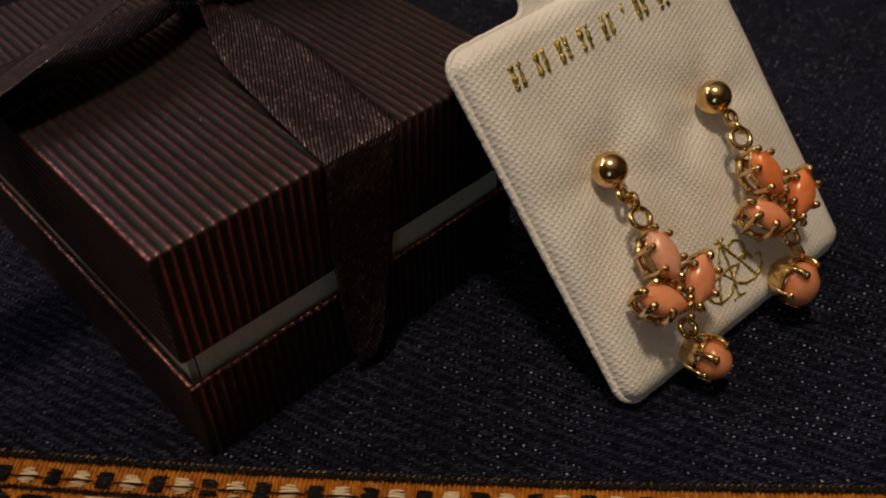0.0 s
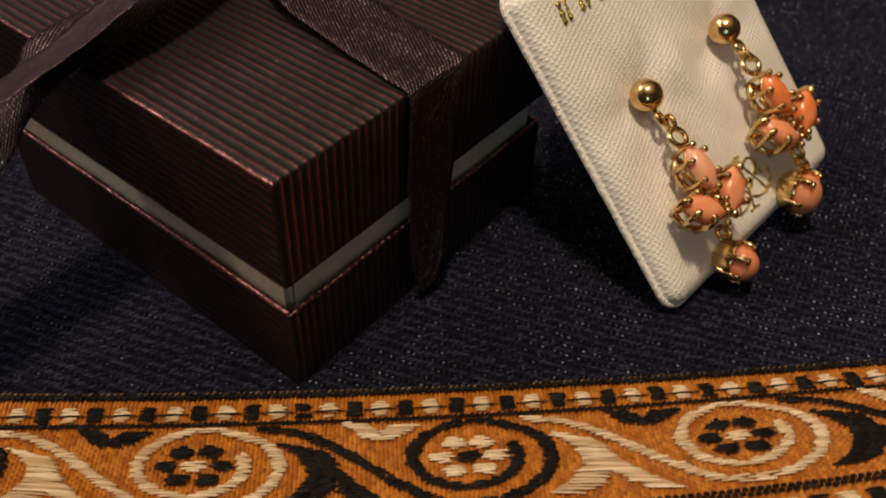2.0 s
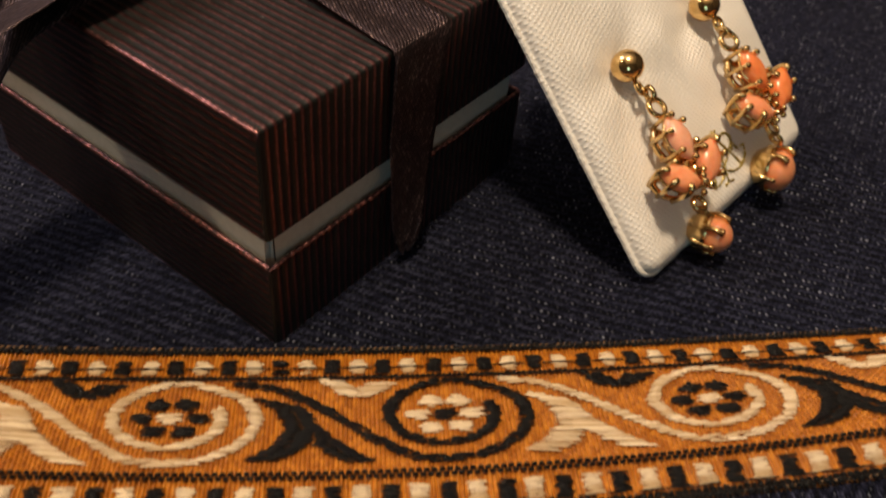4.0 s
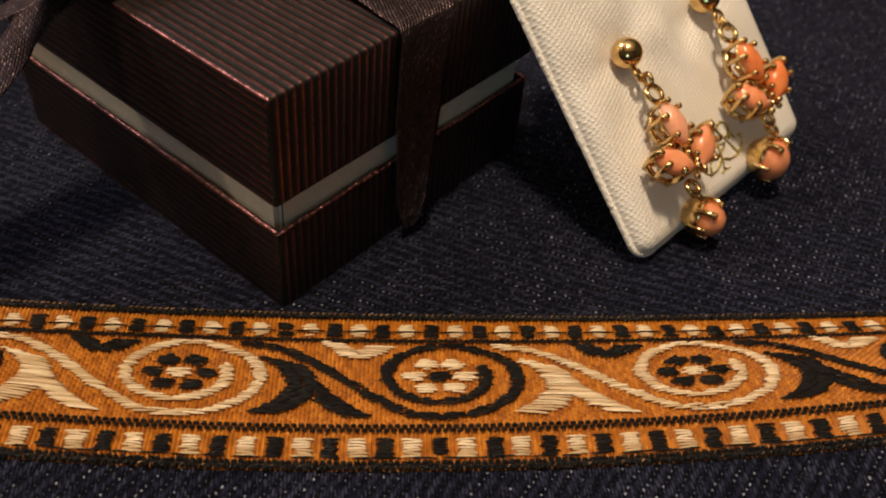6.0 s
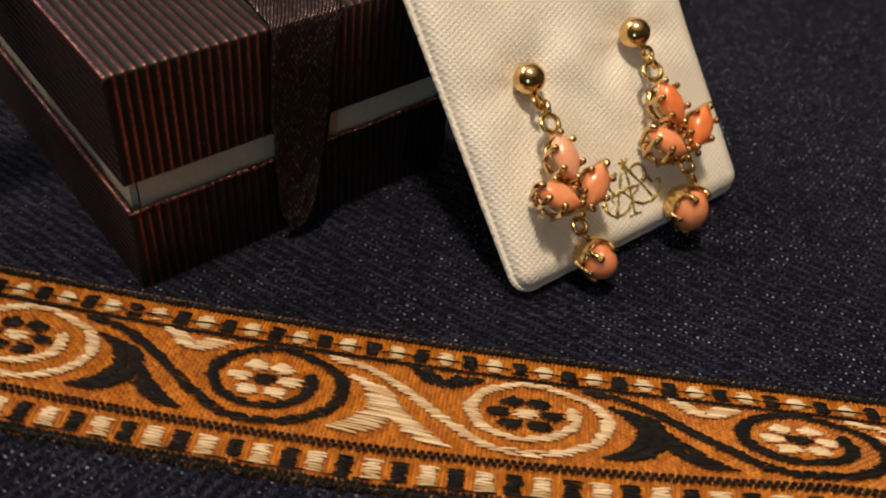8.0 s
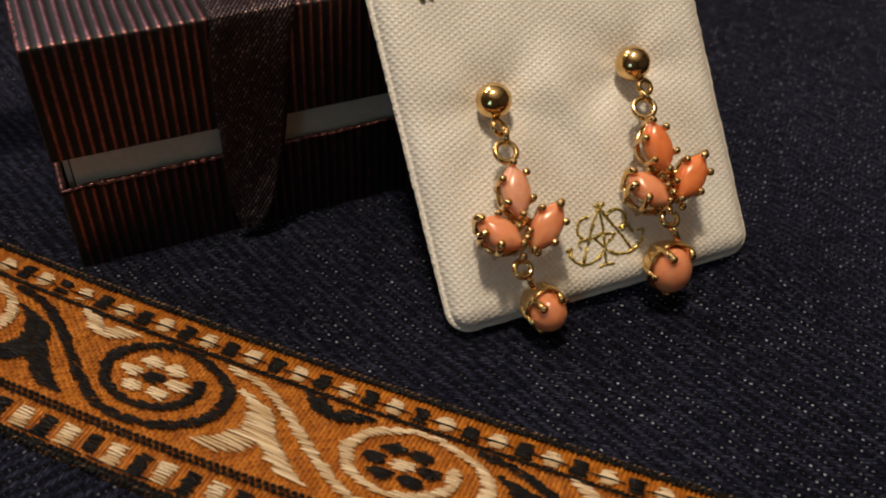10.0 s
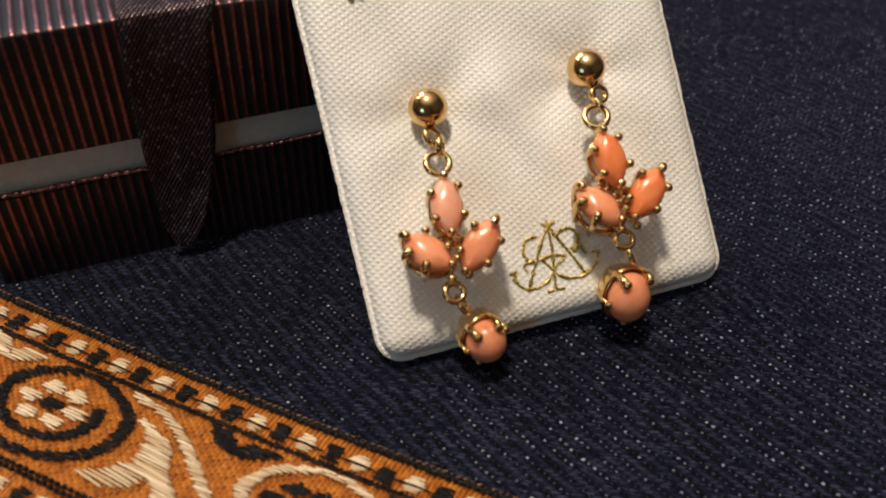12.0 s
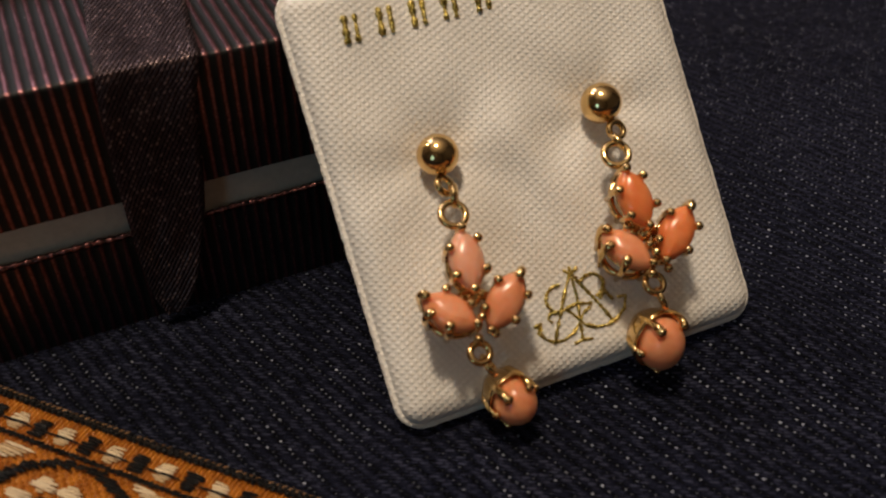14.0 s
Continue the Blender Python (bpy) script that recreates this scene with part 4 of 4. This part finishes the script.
def marquise(parent, m, half_l, half_w, tone, prongs):
    """A marquise cabochon in an open gold basket of two rails and six prongs; m: its pose, long axis along y, facing z."""

    def moved(bm):
        bmesh.ops.transform(bm, matrix=m, verts=bm.verts)
        bmesh.ops.recalc_face_normals(bm, faces=bm.faces[:])
        return bm

    def rail(bm, z0, z1, k0, k1, thick):
        skin(bm, [lens_ring(half_l, half_w, k0 - thick, z0), lens_ring(half_l, half_w, k0, z0 + 0.1), lens_ring(half_l, half_w, k1, z1 - 0.1), lens_ring(half_l, half_w, k1 - thick, z1)], closed=True)

    bm = bmesh.new()
    rail(bm, -4.3, -3.0, 0.86, 0.90, 0.26)
    rail(bm, -0.75, 0.05, 0.98, 1.03, 0.2)
    setting = part("setting", moved(bm), GOLD, parent, "open gold basket setting")
    # stone: a domed top on a shallow belly
    bm = bmesh.new()
    rings = [lens_ring(half_l, half_w, k, z, 36) for k, z in ((0.55, -1.5), (0.82, -1.1), (0.96, -0.5))]
    rings += [lens_ring(half_l, half_w, math.cos(e * math.pi / 2) ** 0.8, 1.75 * math.sin(e * math.pi / 2), 36) for e in np.linspace(0, 1, 10)[:-1]]
    skin(bm, rings)
    bmesh.ops.remove_doubles(bm, verts=bm.verts, dist=0.002)
    part("stone", moved(bm), TONES[tone], setting, "polished " + tone + " coral cabochon")
    for side, f, claw in prongs:
        x, y = side * lens_radius(f) * half_w * 1.08, f * half_l * 1.03
        x, y = (x, y) if side else (0.0, y)
        bm = bmesh.new()
        if claw:
            tube(bm, [(x * 0.86, y * 0.88, -4.1), (x * 1.06, y * 1.04, -1.2), (x * 1.12, y * 1.07, 0.2), (x * 1.05, y * 1.02, 1.05), (x * 0.88, y * 0.9, 1.65), (x * 0.72, y * 0.78, 1.85)], [0.42, 0.46, 0.5, 0.56, 0.62, 0.34], 10)
            ball(bm, (x * 0.82, y * 0.86, 1.68), 0.58, 0.8, 14, 10)
        else:
            tube(bm, [(x * 0.84, y * 0.86, -4.1), (x * 1.02, y, -0.8), (x * 1.04, y * 1.01, 0.5), (x * 0.97, y * 0.97, 1.25)], [0.38, 0.42, 0.44, 0.40], 8)
            ball(bm, (x * 0.96, y * 0.955, 1.36), 0.60, 0.88, 14, 10)
        part("prong", moved(bm), GOLD, setting)
    return setting


def ring_part(parent, centre, r, wire, axis, name="jump_ring"):
    bm = bmesh.new()
    turn = Vector(axis).to_track_quat("Z", "Y").to_matrix()
    tube(bm, [Vector(centre) + turn @ Vector((r * math.cos(q), r * math.sin(q), 0)) for q in np.linspace(0, 2 * math.pi, 25)[:-1]], wire, 8, closed=True)
    part(name, bm, GOLD, parent)


def build_earring(stud, links, stones, low_ring, low_link, drop, drop_turn, drop_w, drop_l, claws, drop_tone, label):
    ear = base_empty("earring", CARD)
    tagged(ear, label, "earring", "pair of earrings on the card")
    bm = bmesh.new()
    ball(bm, stud, 2.72, 1.0, 36, 24)
    part("stud_ball", bm, GOLD, ear, "polished gold ball stud")
    bm = bmesh.new()
    tube(bm, [stud, (stud[0], stud[1], stud[2] - 5.5)], 0.4, 8)
    part("post", bm, GOLD, ear)
    for centre, r, wire, axis in links:
        ring_part(ear, centre, r, wire, axis)
    for m, half_l, half_w, tone, prongs in stones:
        marquise(ear, m, half_l, half_w, tone, prongs)
    mid = sum((m.translation for m, *_ in stones), Vector()) / 3
    bm = bmesh.new()
    for m, *_ in stones:
        tube(bm, [mid + Vector((0, 0, -1.6)), m.translation + Vector((0, 0, -3.2))], 0.7, 8)
    ball(bm, mid + Vector((0, -0.9, -0.9)), 0.95, 0.8, 14, 10)
    tips = [m @ Vector((0, -half_l, 0)) for m, half_l, *_ in stones]
    low = (tips[1] + tips[2]) / 2
    for at in (low + Vector((-1.1, -0.9, 0.5)), low + Vector((1.1, -0.9, 0.5)), sum(tips, Vector()) / 3 + Vector((0, 0, 0.9))):
        ball(bm, at, 0.62, 0.9, 14, 10)
    part("bridge", bm, GOLD, ear, "gold bridge between the three settings")
    ring_part(ear, *low_ring)
    ring_part(ear, *low_link)
    # the drop: an oval cabochon in an open basket
    m = Matrix.Translation(drop) @ drop_turn

    def moved(b):
        bmesh.ops.transform(b, matrix=m, verts=b.verts)
        return b

    bm = bmesh.new()
    rings = []
    for z, k in ((-4.8, 0.42), (-4.4, 0.62), (-3.2, 0.84), (-1.6, 0.99), (-1.0, 1.01), (-0.9, 0.95), (-1.5, 0.86)):
        rings.append([bm.verts.new((drop_w * 1.16 * k * math.cos(q), drop_l * 1.16 * k * math.sin(q), z)) for q in (2 * math.pi * j / 32 for j in range(32))])
    for r0, r1 in zip(rings, rings[1:]):
        for j in range(32):
            bm.faces.new((r0[j], r0[(j + 1) % 32], r1[(j + 1) % 32], r1[j]))
    bm.faces.new(rings[0][::-1])
    bm.faces.new(rings[-1])
    cup = part("drop_setting", moved(bm), GOLD, ear, "gold basket setting")
    bm = bmesh.new()
    bmesh.ops.create_uvsphere(bm, u_segments=36, v_segments=20, radius=1, matrix=Matrix.Diagonal((drop_w, drop_l, 2.9, 1)))
    part("stone", moved(bm), TONES[drop_tone], cup, "polished oval " + drop_tone + " coral cabochon")
    for q in np.radians(claws):
        x, y = drop_w * 1.14 * math.cos(q), drop_l * 1.14 * math.sin(q)
        bm = bmesh.new()
        if math.sin(q) > 0.75:
            # the two broad claws at the hanging end reach over the stone
            tube(bm, [(x * 0.5, y * 0.5, -4.4), (x * 0.9, y * 0.9, -2.8), (x * 1.04, y * 1.04, -0.6), (x * 1.04, y * 1.04, 0.4), (x * 0.98, y * 0.98, 1.1), (x * 0.88, y * 0.88, 1.5)], [0.42, 0.48, 0.50, 0.54, 0.58, 0.40], 10)
            ball(bm, (x * 0.91, y * 0.91, 1.4), 0.70, 0.75, 14, 10)
        else:
            tube(bm, [(x * 0.5, y * 0.5, -4.4), (x * 0.88, y * 0.88, -2.8), (x * 1.01, y * 1.01, -0.8), (x * 1.0, y * 1.0, 0.2)], [0.42, 0.46, 0.42, 0.36], 8)
            ball(bm, (x * 0.98, y * 0.98, 0.35), 0.56, 0.85, 14, 10)
        part("prong", moved(bm), GOLD, cup)
    return ear


def stone_pose(outer, inner, roll=0.0):
    """Pose of a marquise whose tips lie at the two places over the card, rolled about its long axis."""
    a, b = Vector(outer), Vector(inner)
    y = (a - b).normalized()
    x = y.cross(Vector((0, 0, 1))).normalized()
    turn = Matrix((x, y, x.cross(y))).transposed().to_4x4()
    return Matrix.Translation((a + b) / 2) @ turn @ pose(0, 0, 0, 0, roll, 0)


build_earring(
    (14.0, 33.0, 4.4),
    [((13.5, 29.0, 5.2), 1.1, 0.46, (0.6, 0.2, 1)), ((14.1, 27.4, 6.1), 1.2, 0.46, (1, -0.25, 0.35)), ((13.0, 25.2, 7.2), 1.6, 0.48, (0.1, 0.35, 1))],
    [(stone_pose((13.0, 23.0, 8.0), (12.0, 15.8, 9.8)), 3.95, 2.2, "pale pink", BEADS),
     (stone_pose((6.1, 16.5, 8.3), (10.9, 11.6, 10.3), 14), 3.8, 2.3, "peach", CLAWS_LEFT),
     (stone_pose((18.2, 16.1, 9.9), (12.7, 10.6, 9.8), -10), 4.0, 2.25, "peach", CLAWS_RIGHT)],
    ((10.9, 8.1, 8.4), 1.25, 0.48, (0.1, 0.3, 1)), ((11.7, 6.2, 7.6), 1.25, 0.46, (1, 0.4, 0.4)),
    (14.0, 0.5, 5.8), pose(0, 0, 0, 38, 6, 12), 2.75, 3.1, (56, 122, 8, 178, 235, 308), "peach",
    "gold ball earring with three coral stones and coral drop")
build_earring(
    (37.2, 33.7, 4.6),
    [((37.9, 29.7, 5.2), 1.1, 0.46, (0.2, 0.1, 1)), ((37.3, 28.1, 6.1), 1.2, 0.46, (1, 0.5, 0.4)), ((36.0, 26.6, 7.2), 1.6, 0.48, (-0.1, 0.35, 1))],
    [(stone_pose((35.4, 24.2, 9.0), (35.8, 16.9, 9.9)), 3.9, 2.2, "deep orange", BEADS),
     (stone_pose((31.0, 17.4, 7.4), (34.7, 11.8, 10.0), 14), 3.75, 2.3, "peach", CLAWS_LEFT),
     (stone_pose((42.2, 17.7, 10.0), (36.6, 11.9, 10.1), -10), 4.0, 2.25, "deep orange", CLAWS_RIGHT)],
    ((35.4, 9.4, 8.4), 1.25, 0.48, (0.1, 0.3, 1)), ((36.0, 7.2, 7.8), 1.25, 0.46, (1, 0.2, 0.4)),
    (35.0, 1.3, 6.2), pose(0, 0, 0, 34, 12, -4), 3.05, 3.75, (54, 124, 185, 268, 345), "peach",
    "gold ball earring with brighter orange coral stones and oval drop")
